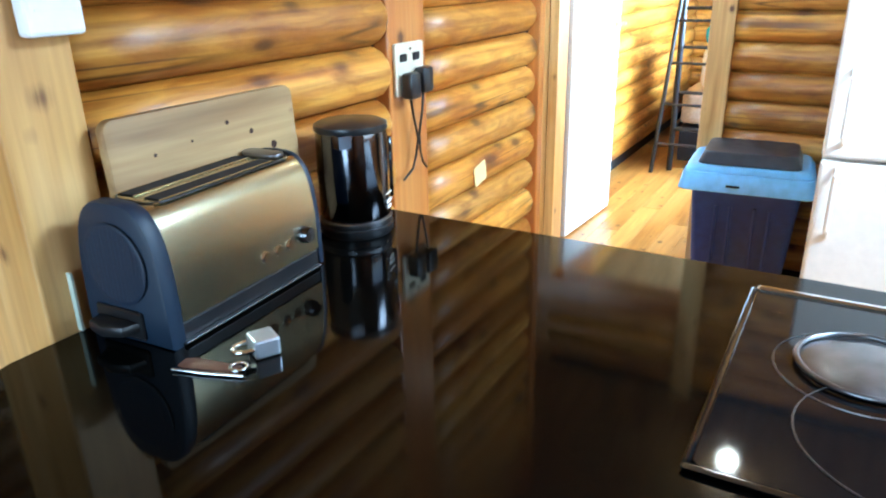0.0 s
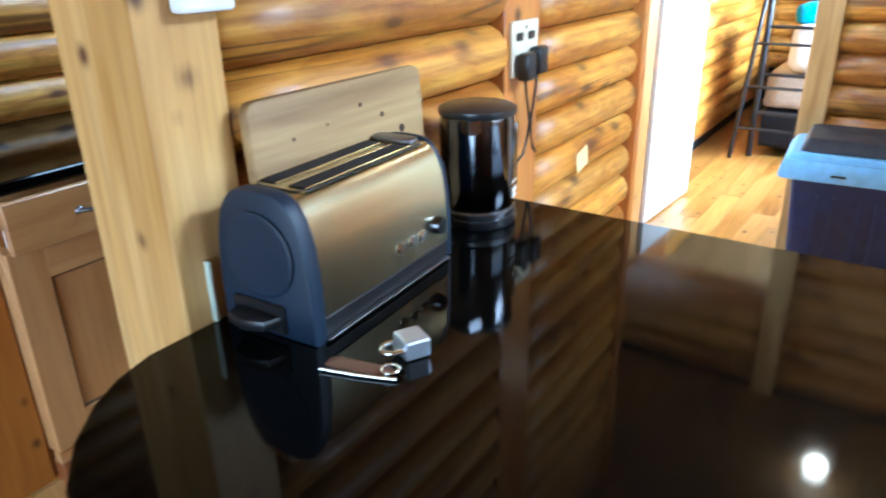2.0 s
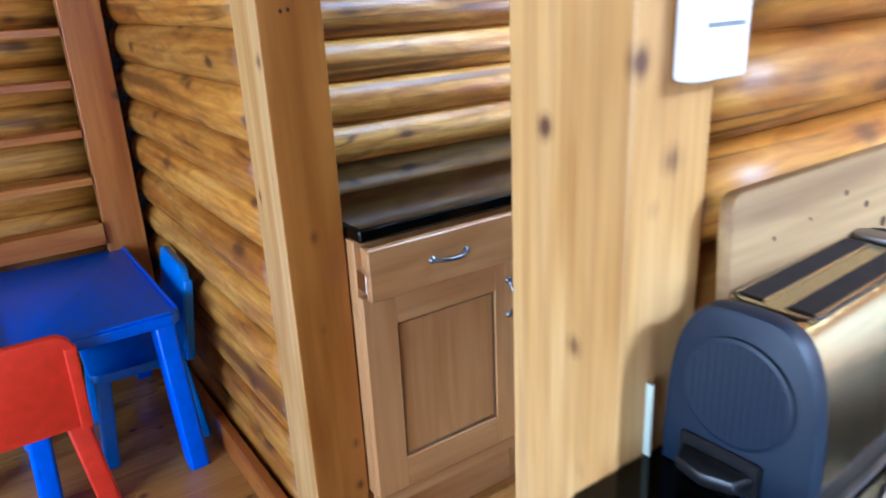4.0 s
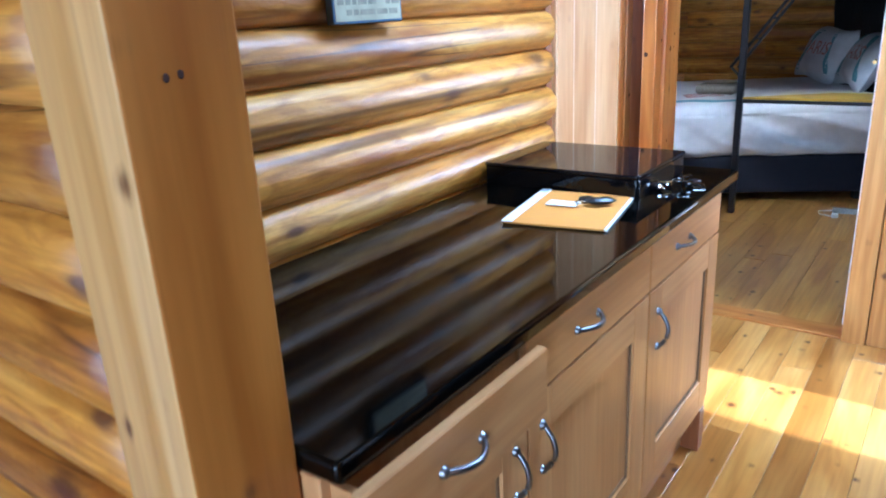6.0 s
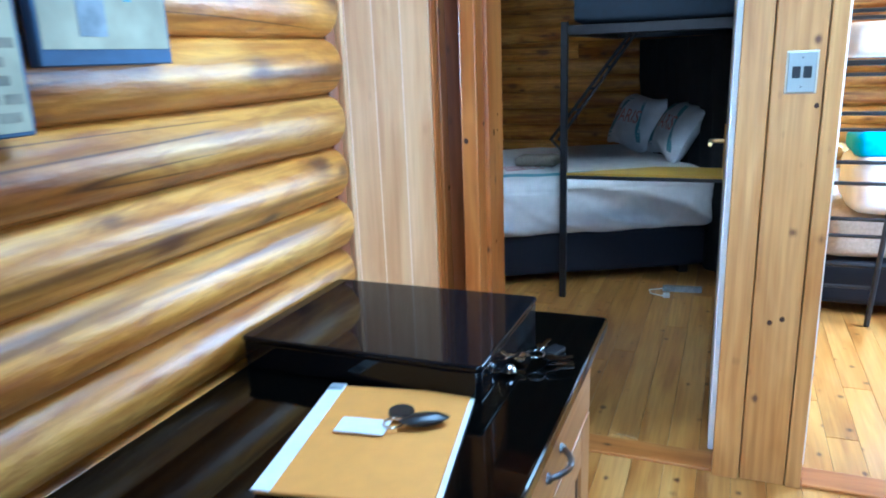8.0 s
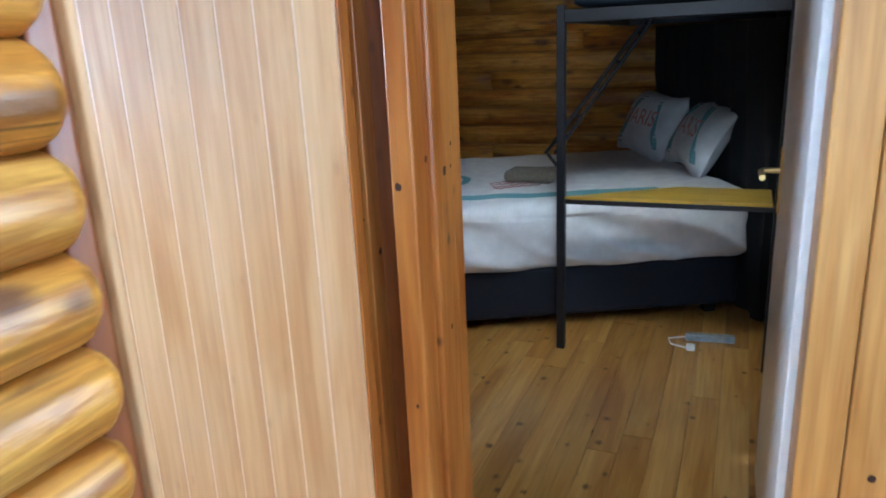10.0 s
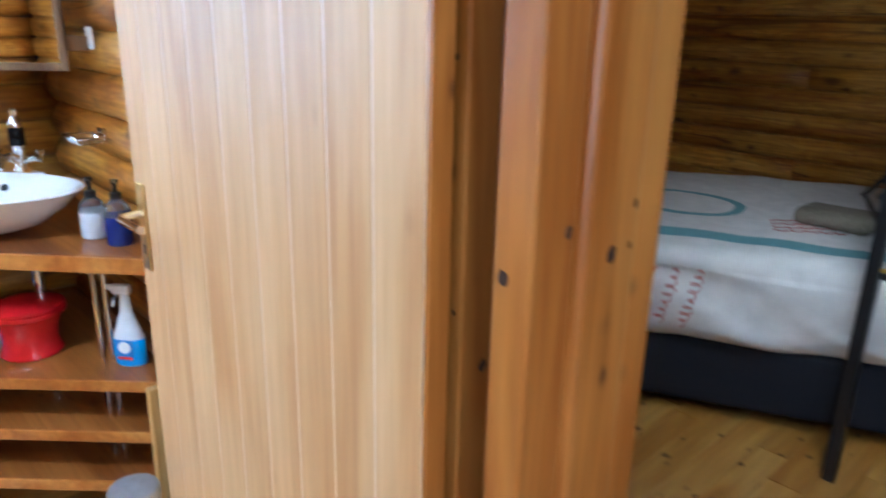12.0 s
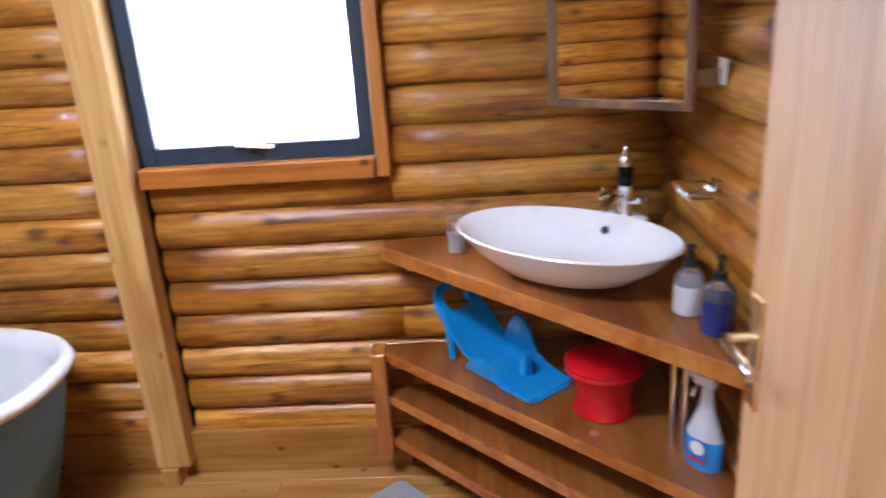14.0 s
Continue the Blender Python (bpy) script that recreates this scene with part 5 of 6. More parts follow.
for z in (0.55, 0.85, 1.10, 1.6):
    part("end_bar", tube([(0.10, 0.12, z), (1.0, 0.12, z)], 0.011, 8), BLACKMETAL, bb)
smooth(part("lower_mattress", soft_box(0.12, 0.98, 0.15, 1.95, 0.32, 0.56, 0.05, 0.006, 41, 8), BEIGE, bb, "beige blanket over the lower mattress"), 80)
smooth(part("upper_mattress", soft_box(0.12, 0.98, 0.15, 1.95, 1.37, 1.55, 0.05, 0.006, 43, 8), FABRIC, bb), 80)
smooth(part("valance", soft_box(0.13, 0.97, 0.16, 1.94, 0.06, 0.31, 0.02, 0.004, 45, 6), DARKFAB, bb), 80)
lad = part("ladder", tube([(0.0, 0.0, 0.0), (0.13, 0.10, 1.75)], 0.014, 10), BLACKMETAL, bb, "black metal ladder")
part("ladder_rail", tube([(0.36, 0.0, 0.0), (0.49, 0.10, 1.75)], 0.014, 10), BLACKMETAL, lad)
for i in range(6):
    f = 0.12 + 0.155 * i
    part("rung", tube([(0.13 * f, 0.1 * f, 1.75 * f), (0.36 + 0.13 * f, 0.1 * f, 1.75 * f)], 0.010, 8), BLACKMETAL, lad)
sk = smooth(part("pillow", soft_box(-0.2, 0.2, -0.28, 0.28, 0, 0.3, 0.07, 0.01, 51, 8), FABRIC, m=pose(-0.86, 5.2, 0.565)), 80)
tagged(sk, "plump white pillow stacked on a bunk", "pillow")
bl_ = smooth(part("blue_cloth", soft_box(-0.2, 0.22, -0.2, 0.2, 0, 0.12, 0.04, 0.012, 53, 8), paint("turquoise_cloth", (0.03, 0.33, 0.50), 0.9), m=pose(-0.86, 5.18, 0.865)), 80)
tagged(bl_, "turquoise cloth folded on top of a pillow", "cloth")

# ---- children's corner --------------------------------------------------
table = thing("kids_table", "bright blue plastic children's table with moulded legs", "table", pose(-2.995, 0.02, 0))
TX, TY, TH = 0.385, 0.235, 0.525
smooth(part("tabletop", prism(rounded(-TX, TX, -TY, TY, 0.04), TH - 0.035, TH, 0.006), BLUE, table), 35)
part("rim", box(-TX + 0.03, TX - 0.03, TY - 0.012, TY - 0.002, TH + 0.0005, TH + 0.009, 0.003), BLUE, table)
part("rim", box(-TX + 0.03, TX - 0.03, -TY + 0.002, -TY + 0.012, TH + 0.0005, TH + 0.009, 0.003), BLUE, table)
part("rim", box(TX - 0.012, TX - 0.002, -TY + 0.03, TY - 0.03, TH + 0.0005, TH + 0.009, 0.003), BLUE, table)
for x, y in ((-1, -1), (-1, 1), (1, -1), (1, 1)):
    b_ = prism(rounded(-0.045, 0.045, -0.03, 0.03, 0.012), 0.0, TH - 0.036, 0.004)
    for v in b_.verts:
        s = 1 - v.co.z / (TH - 0.036)
        v.co.x += x * 0.03 * s
        v.co.y += y * 0.02 * s
    smooth(part("leg", moved(b_, pose(x * (TX - 0.06), y * (TY - 0.05), 0)), BLUE, table), 35)
for y in (-TY + 0.035, TY - 0.035):
    apron = prism([(-TX + 0.05, 0), (TX - 0.05, 0), (TX - 0.05, -0.14), (TX - 0.09, -0.10), (TX - 0.14, -0.07), (-TX + 0.14, -0.07), (-TX + 0.09, -0.10), (-TX + 0.05, -0.14)][::-1], -0.008, 0.008)
    part("apron", moved(apron, pose(0, y, TH - 0.036, 90, 0, 0)), BLUE, table)


def kids_chair(material, label, m):
    ch = thing("kids_chair", label, "chair", m, group="children's chairs")
    smooth(part("seat", prism(rounded(-0.16, 0.16, -0.15, 0.15, 0.04), 0.255, 0.285, 0.006), material, ch), 35)
    bk = prism(rounded(-0.16, 0.16, 0.0, 0.27, 0.05), -0.012, 0.012, 0.004)
    smooth(part("backrest", moved(bk, pose(0, 0.145, 0.27, 82, 0, 0)), material, ch), 35)
    for x, y in ((-1, -1), (-1, 1), (1, -1), (1, 1)):
        b = prism(rounded(-0.03, 0.03, -0.022, 0.022, 0.01), 0.0, 0.256, 0.003)
        for v in b.verts:
            s = 1 - v.co.z / 0.256
            v.co.x += x * 0.035 * s
            v.co.y += y * 0.03 * s
        smooth(part("leg", moved(b, pose(x * 0.125, y * 0.115, 0)), material, ch), 35)
    for x in (-1, 1):
        b = prism(rounded(-0.016, 0.016, -0.014, 0.014, 0.006), 0.256, 0.50, 0.003)
        for v in b.verts:
            v.co.y += 0.14 * (v.co.z - 0.256)
        smooth(part("back_post", moved(b, pose(x * 0.148, 0.150, 0)), material, ch), 35)
    return ch


kids_chair(RED, "bright red plastic children's chair drawn up to the table", pose(-2.745, -0.20, 0, 0, 0, -90) @ Matrix.Diagonal((1, 1, 1.07, 1)))
kids_chair(SKYBLUE, "bright blue plastic children's chair beside the table", pose(-2.95, 0.15, 0, 0, 0, -2) @ Matrix.Diagonal((1, 1, 1.1, 1)))
kids_chair(SKYBLUE, "bright blue plastic children's chair beside the table", pose(-3.22, -0.35, 0, 0, 0, 90))
rack = thing("wall_shelf", "open pine wall shelf with slatted boards", "shelf", pose(-3.395, 0, 0))
for z in (0.60, 0.78, 0.95, 1.12, 1.29, 1.46):
    part("shelf_board", box(-0.05, 0.05, -1.5, 0.195, z, z + 0.028, 0.003), TRIM_Y, rack)
part("upright", box(-0.05, 0.05, -1.53, -1.502, 0.55, 1.6, 0.003), TRIM_Z, rack)
part("front_rail", box(0.051, 0.07, -1.5, 0.195, 0.56, 0.64, 0.003), TRIM_Y, rack)

# ---- bathroom ----------------------------------------------------------
glow, gn, gl, gb = base_material("bright_sky", 1.0)
gb.inputs["Emission Color"].default_value, gb.inputs["Emission Strength"].default_value = (0.93, 0.97, 1.0, 1.0), 1.6
tagged(part("backdrop", box(-8.05, -8.0, -4.0, 8.0, -2.0, 6.0), glow), "overcast white sky outside the bathroom window", "sky", kind="structure")
win = thing("window_1", "dark metal window with a pine surround and bright daylight", "window", pose(-4.72, 1.89, 1.12), kind="structure")
WY, WZ = 0.375, 0.90
for a in ((-WY, -WY + 0.05, 0.03, WZ), (WY - 0.05, WY, 0.03, WZ), (-WY + 0.05, WY - 0.05, 0.03, 0.085), (-WY + 0.05, WY - 0.05, WZ - 0.05, WZ)):
    part("frame", box(-0.02, 0.025, *a, 0.004), ALU, win)
pane = part("pane", box(-0.004, 0.0, -WY + 0.05, WY - 0.05, 0.085, WZ - 0.05), GLASS, win)
pane.visible_shadow = False
part("sill", box(-0.03, 0.075, -WY, WY, -0.035, 0.028, 0.004), TRIM_Y, win)
part("side_board", box(-0.03, 0.06, WY + 0.005, WY + 0.048, -0.035, WZ + 0.05, 0.004), TRIM_Z, win)
part("head_board", box(-0.03, 0.06, -WY, WY, WZ + 0.002, WZ + 0.05, 0.004), TRIM_Y, win)
latch_ = part("stay", box(0.026, 0.04, -0.02, 0.02, 0.055, 0.075, 0.003), BLACK, win)
smooth(part("stay_arm", tube([(0.036, -0.06, 0.082), (0.036, 0.06, 0.072)], 0.006, 8), CHROME, latch_), 60)

SHB = [(-4.683, 2.27), (-4.683, 3.160), (-3.735, 3.160), (-3.735, 3.10), (-4.62, 2.27)]
vs = tagged(part("vanity_shelf", prism(SHB[::-1], 0.825, 0.87, 0.004), SHELF), "thick varnished pine corner shelf carrying the basin", "shelf")
# Lighter strip: the light along the shelf's front edge is put into the colour.
part("front_edge", prism([(-4.612, 2.264), (-3.729, 3.093), (-3.735, 3.0995), (-4.618, 2.2705)], 0.826, 0.869, 0.0015), TRIM_X, vs, "front edge with its lit orange put into the colour")
unit = thing("corner_shelf_unit", "low open pine corner shelf unit with three tiers", "shelf unit", pose(0, 0, 0))
U = [(-4.683, 2.25), (-4.683, 3.160), (-3.79, 3.160), (-3.79, 3.11), (-4.62, 2.25)]
for z in (0.462, 0.30, 0.135):
    part("shelf_board", prism(U[::-1], z, z + 0.032, 0.003), SHELF, unit)
part("side_panel", box(-4.682, -4.585, 2.20, 2.248, 0.10, 0.50, 0.003), TRIM_Z, unit, "pale orange pine side panel")
for z in (0.462, 0.30, 0.135):
    part("front_edge", prism([(-4.613, 2.2445), (-3.784, 3.1035), (-3.790, 3.1095), (-4.619, 2.2505)], z + 0.001, z + 0.033, 0.001), TRIM_X, unit, "lighter planed front edge")
part("end_panel", box(-3.788, -3.762, 3.06, 3.158, 0.0, 0.494, 0.003), POST, unit, "pale pine end panel")
# Block under the lowest tier, in the near-black used for gaps.
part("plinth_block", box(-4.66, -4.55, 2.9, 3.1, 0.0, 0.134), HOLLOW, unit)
part("back_rail", box(-4.40, -3.80, 3.135, 3.158, 0.52, 0.56, 0.003), SHELF, unit)

basin = thing("basin", "oval white ceramic vessel basin on the corner shelf", "basin", Matrix.Translation((-4.29, 2.80, 0.871)) @ pose(0, 0, 0, 0, 0, 49))
prof = [(0.0, 0.004), (0.13, 0.004), (0.19, 0.03), (0.245, 0.075), (0.275, 0.112), (0.285, 0.122), (0.281, 0.126), (0.272, 0.122), (0.24, 0.085), (0.18, 0.048), (0.10, 0.034), (0.0, 0.032)]
smooth(part("bowl", lathe([(r_, z_ * 1.0) for r_, z_ in prof], 56, 1.15, 0.74), CERAMIC, basin), 60)
part("overflow_hole", moved(lathe([(0.0, 0.002), (0.011, 0.002), (0.011, 0.0)], 18), pose(0.03, 0.165, 0.088, 60, 0, 0)), BLACK, basin)
smooth(part("drain", lathe([(0.0, 0.039), (0.022, 0.039), (0.024, 0.034)], 20), CHROME, basin), 50)
smooth(part("tap_ledge", moved(lathe([(0.0, 0.125), (0.062, 0.125), (0.07, 0.118), (0.055, 0.02)], 32, 1.0, 0.6), pose(0.05, 0.238, -0.006)), CERAMIC, basin), 50)
tap = thing("basin_tap", "chrome mixer tap with two cross handles and a black band", "tap", Matrix.Translation((-4.29, 2.80, 0.871)) @ pose(0, 0, 0, 0, 0, 49) @ pose(0.05, 0.238, 0.119))
smooth(part("column", lathe([(0.026, 0.0), (0.026, 0.012), (0.018, 0.02), (0.016, 0.06), (0.020, 0.075), (0.020, 0.085)], 24), CHROME, tap), 50)
smooth(part("band", lathe([(0.0205, 0.085), (0.0225, 0.09), (0.0225, 0.135), (0.0205, 0.14)], 24), GLOSSBLACK, tap, "black band"), 50)
smooth(part("cap", lathe([(0.02, 0.14), (0.019, 0.16), (0.012, 0.168), (0.009, 0.178), (0.012, 0.186), (0.008, 0.196), (0.0, 0.2)], 24), CHROME, tap), 50)
smooth(part("spout", tube([(0, -0.014, 0.05), (0, -0.06, 0.062), (0, -0.10, 0.055), (0, -0.12, 0.035)], 0.011, 12), CHROME, tap), 60)
for s in (-1, 1):
    arm = smooth(part("handle_stem", tube([(s * 0.014, 0, 0.035), (s * 0.055, -0.005, 0.052)], 0.009, 10), CHROME, tap), 60)
    for a in (0, 90):
        c_, q_ = math.cos(radians(a + 30)), math.sin(radians(a + 30))
        smooth(part("cross_bar", tube([(s * 0.062, -0.024 * c_ - 0.005, 0.056 - 0.024 * q_), (s * 0.062, 0.024 * c_ - 0.005, 0.056 + 0.024 * q_)], 0.006, 8), CHROME, arm), 60)
jar = thing("salt_jar", "small glass jar of white bath salts with a lid", "jar", pose(-4.525, 2.512, 0.871))
smooth(part("glass", lathe([(0.026, 0.0), (0.028, 0.004), (0.028, 0.08), (0.023, 0.092), (0.023, 0.10)], 24), CLEAR, jar), 50)
smooth(part("salts", lathe([(0.0, 0.004), (0.024, 0.004), (0.024, 0.06), (0.0, 0.063)], 24), PAPER, jar), 50)
smooth(part("lid", lathe([(0.025, 0.1005), (0.026, 0.104), (0.026, 0.116), (0.0, 0.118)], 24), CLEAR, jar), 50)


def pump_bottle(m, material, fill, label, tall):
    p = thing("soap_bottle", label, "bottle", m, group="pump bottles")
    smooth(part("bottle", lathe([(0.032, 0.0), (0.035, 0.004), (0.035, tall * 0.7), (0.028, tall * 0.86), (0.013, tall)], 28), material, p), 50)
    if fill:
        smooth(part("soap", lathe([(0.0325, 0.001), (0.0355, 0.005), (0.0355, tall * 0.62), (0.0352, tall * 0.63)], 28, caps=False), fill, p), 50)
    smooth(part("pump", lathe([(0.015, tall + 0.0005), (0.015, tall + 0.016), (0.006, tall + 0.018), (0.006, tall + 0.04), (0.010, tall + 0.042), (0.010, tall + 0.052), (0.0, tall + 0.054)], 20), BLACK, p, "black pump"), 50)
    part("nozzle", tube([(0, 0, tall + 0.047), (0.03, -0.012, tall + 0.045)], 0.005, 8), BLACK, p)
    return p


pump_bottle(pose(-4.02, 3.055, 0.871), CLEAR, FROST, "clear pump bottle of white lotion", 0.115)
pump_bottle(pose(-3.91, 3.085, 0.871), CLEAR, BLUEGEL, "clear pump bottle of blue liquid soap", 0.125)
dish = thing("soap_dish", "chrome wire soap dish on the bathroom wall", "soap dish", pose(-4.18, 3.12, 1.125))
smooth(part("hoop", tube([(-0.06, 0.03, 0), (-0.06, -0.05, 0), (0.06, -0.05, 0), (0.06, 0.03, 0)], 0.004, 8, True), CHROME, dish), 60)
for x in (-0.04, -0.02, 0.0, 0.02, 0.04):
    smooth(part("wire", tube([(x, 0.03, 0), (x, 0.02, -0.018), (x, -0.04, -0.018), (x, -0.05, 0)], 0.003, 6), CHROME, dish), 60)
part("mount", box(-0.02, 0.02, 0.03, 0.045, -0.02, 0.02, 0.003), CHROME, dish)
# Thin white square on a log of the bathroom's side wall.
for z in (1.395,):
    hk = tagged(part("wall_sticker", moved(box(-0.03, 0.03, -0.002, 0, -0.03, 0.03, 0.0008), pose(0, 0, 0)), PAPER, m=pose(-4.20, 3.163, z)), "small white square on a log", "sticker")

mir = thing("corner_mirror", "wood-framed mirror hung across the bathroom corner", "mirror", Matrix.Translation((-4.325, 2.947, 1.305)) @ pose(0, 0, 0, 0, 0, 53.5))
part("glass", box(-0.176, 0.176, -0.004, 0.0, 0.018, 0.60), MIRROR, mir)
part("backing", box(-0.19, 0.19, 0.0005, 0.014, 0.01, 0.62), DARKWOOD, mir)
for a in ((-0.196, -0.174, 0.0, 0.63), (0.174, 0.196, 0.0, 0.63), (-0.174, 0.174, 0.0, 0.022), (-0.174, 0.174, 0.608, 0.63)):
    part("frame", box(a[0], a[1], -0.014, 0.0, a[2], a[3], 0.003), DARKWOOD, mir)

back = mir.matrix_basis.inverted()
part("bracket", box(-4.69, -4.425, 2.80, 2.83, 1.36, 1.40), DARKWOOD, mir, m=back)
part("bracket", box(-4.245, -4.215, 3.09, 3.165, 1.36, 1.40), DARKWOOD, mir, m=back)

# bath support, red pot, spray bottle on the low unit
seat_ = thing("baby_bath_seat", "moulded blue plastic baby bath seat on the low shelf", "bath seat", Matrix.Translation((-4.485, 2.615, 0.495)) @ pose(0, 0, 0, 0, 0, 40))
b_ = bmesh.new()
prof_s = [(-0.20, 0.165), (-0.16, 0.155), (-0.11, 0.10), (-0.05, 0.05), (0.02, 0.03), (0.08, 0.045), (0.13, 0.03), (0.20, 0.012), (0.235, 0.014)]
rows_ = []
for x, z in prof_s:
    row = []
    for j in range(9):
        y = -0.09 + 0.0225 * j
        row.append(b_.verts.new((x, y * (1 - 0.15 * (x < -0.12)), z + 0.9 * y * y * (2.5 if x < 0.1 else 0.6))))
    rows_.append(row)
for r_, q_ in zip(rows_, rows_[1:]):
    for j in range(8):
        if not (r_ is rows_[0] and 2 <= j <= 5):
            b_.faces.new((r_[j], q_[j], q_[j + 1], r_[j + 1]))
bmesh.ops.recalc_face_normals(b_, faces=b_.faces)
bmesh.ops.solidify(b_, geom=b_.faces[:], thickness=0.007)
smooth(part("shell", b_, AQUA, seat_), 60)
back_ = bmesh.new()
loops = []
for w_, h_, lo in ((0.085, 0.10, 0), (0.048, 0.045, 1)):
    for z_ in (-0.008, 0.008):
        loops.append([back_.verts.new((w_ * math.copysign(abs(math.cos(a)) ** 0.7, math.cos(a)), (0.03 if lo else 0.0) + h_ * math.copysign(abs(math.sin(a)) ** 0.7, math.sin(a)), z_)) for a in (2 * math.pi * i / 32 for i in range(32))])
for p_, q_ in ((0, 1), (1, 3), (3, 2), (2, 0)):
    for i in range(32):
        back_.faces.new((loops[p_][i], loops[p_][(i + 1) % 32], loops[q_][(i + 1) % 32], loops[q_][i]))
bmesh.ops.recalc_face_normals(back_, faces=back_.faces)
smooth(part("back_loop", moved(back_, pose(-0.165, 0, 0.150) @ pose(0, 0, 0, 0, 0, 90) @ pose(0, 0, 0, 50, 0, 0)), AQUA, seat_, "blue plastic backrest with a grip hole"), 50)
for y in (-0.06, 0.06):
    smooth(part("leg", tube([(-0.155, y, 0.14), (-0.145, y, 0.001)], 0.014, 8), AQUA, seat_), 60)
wing = [(0.02 + 0.085 * u, 0.012 + 0.145 * max(0.0, math.cos(u * math.pi / 2)) ** 0.8) for u in (-1 + i / 9 for i in range(19))]
for y, tall in ((-0.075, 0.4), (0.085, 1.0)):
    smooth(part("side_wing", moved(prism([(x, z * tall) for x, z in wing], -0.007, 0.007, 0.004), pose(0, y, 0, 90, 0, 0)), AQUA, seat_), 50)
smooth(part("pommel", moved(soft_box(-0.016, 0.016, -0.02, 0.02, 0.0, 0.075, 0.014, 0.0, 1, 5), pose(0.13, 0, 0.02)), AQUA, seat_), 70)
smooth(part("foot_plate", prism(rounded(0.08, 0.245, -0.085, 0.085, 0.03), 0.0008, 0.010, 0.003), AQUA, seat_), 40)
pot = thing("red_potty", "glossy red enamel lidded pot with a flared foot", "pot", pose(-4.225, 2.90, 0.4955))
smooth(part("body", lathe([(0.082, 0.0), (0.086, 0.006), (0.081, 0.02), (0.075, 0.05), (0.081, 0.085), (0.094, 0.115), (0.100, 0.125)], 40), REDPOT, pot), 45)
smooth(part("rim", lathe([(0.100, 0.1255), (0.107, 0.13), (0.107, 0.142), (0.098, 0.146)], 40), REDPOT, pot), 45)
smooth(part("lid", lathe([(0.104, 0.1465), (0.104, 0.152), (0.09, 0.162), (0.05, 0.168), (0.0, 0.17)], 40), REDPOT, pot), 45)
spray = thing("spray_bottle", "clear trigger spray bottle of blue cleaner with a label", "spray bottle", pose(-3.955, 3.09, 0.4955, 0, 0, 40))
smooth(part("bottle", lathe([(0.042, 0.0), (0.046, 0.006), (0.046, 0.085), (0.036, 0.115), (0.020, 0.16), (0.015, 0.205), (0.014, 0.215)], 32, 1.0, 0.62), FROST, spray), 50)
smooth(part("liquid", lathe([(0.0428, 0.001), (0.0468, 0.007), (0.0468, 0.082), (0.045, 0.0835)], 32, 1.0, 0.625, caps=False), BLUEWASH, spray), 50)
part("label", box(-0.026, 0.026, -0.0305, -0.0292, 0.02, 0.085, 0.0005), LABELBLUE, spray)
part("label_disc", moved(lathe([(0.0, 0.001), (0.018, 0.001), (0.018, 0.0)], 20), pose(0.0, -0.0307, 0.062, 90, 0, 0)), PAPER, spray)
part("label_bar", box(-0.022, 0.022, -0.0318, -0.0308, 0.026, 0.033), RED, spray)
part("trigger_head", box(-0.034, 0.02, -0.012, 0.012, 0.2155, 0.243, 0.005, seg=2), WHITE, spray)
smooth(part("trigger", tube([(-0.022, 0, 0.218), (-0.034, 0, 0.195), (-0.040, 0, 0.175)], 0.005, 8), WHITE, spray), 60)
part("nozzle", box(-0.05, -0.0345, -0.007, 0.007, 0.226, 0.24, 0.002), WHITE, spray)
for k, (x, y, r) in enumerate(((-4.25, 2.95, 0.016), (-4.05, 3.04, 0.008), (-4.02, 3.06, 0.008))):
    pp = tagged(smooth(part("waste_pipe", tube([(x, y, 0.0), (x, y, 0.8245)], r, 12), CHROME), 60), "chrome pipe under the basin shelf", "pipe", group="pipes under the basin")
tub = thing("bathtub", "freestanding white enamel bath painted slate blue outside", "bathtub", pose(-4.27, 0.95, 0) @ Matrix.Diagonal((1, 1, 1.07, 1)))
n_ = 48


def tub_ring(b, w_, z, k, inset=0.0):
    out = []
    for i in range(n_):
        c, q = math.cos(2 * math.pi * i / n_), math.sin(2 * math.pi * i / n_)
        out.append(b.verts.new((0.385 * w_ * math.copysign(abs(c) ** 0.72, c), 0.80 * k * math.copysign(abs(q) ** 0.72, q) - 0.42, z)))
    return out


b_ = bmesh.new()
rs = [tub_ring(b_, 0.70, 0.10, 0.72), tub_ring(b_, 0.82, 0.16, 0.82), tub_ring(b_, 0.90, 0.35, 0.90), tub_ring(b_, 0.96, 0.55, 0.965)]
for r_, q_ in zip(rs, rs[1:]):
    for i in range(n_):
        b_.faces.new((r_[i], r_[(i + 1) % n_], q_[(i + 1) % n_], q_[i]))
b_.faces.new(rs[0][::-1])
smooth(part("outer_shell", b_, TUBBLUE, tub, "slate-blue painted outside"), 60)
b_ = bmesh.new()
rs = [tub_ring(b_, 0.955, 0.552, 0.96), tub_ring(b_, 1.0, 0.565, 1.0), tub_ring(b_, 1.01, 0.585, 1.008), tub_ring(b_, 0.99, 0.602, 0.99), tub_ring(b_, 0.93, 0.598, 0.95), tub_ring(b_, 0.88, 0.55, 0.92), tub_ring(b_, 0.80, 0.35, 0.82), tub_ring(b_, 0.66, 0.18, 0.68), tub_ring(b_, 0.3, 0.15, 0.3)]
for r_, q_ in zip(rs, rs[1:]):
    for i in range(n_):
        b_.faces.new((r_[i], r_[(i + 1) % n_], q_[(i + 1) % n_], q_[i]))
b_.faces.new(rs[-1])
bmesh.ops.recalc_face_normals(b_, faces=b_.faces)
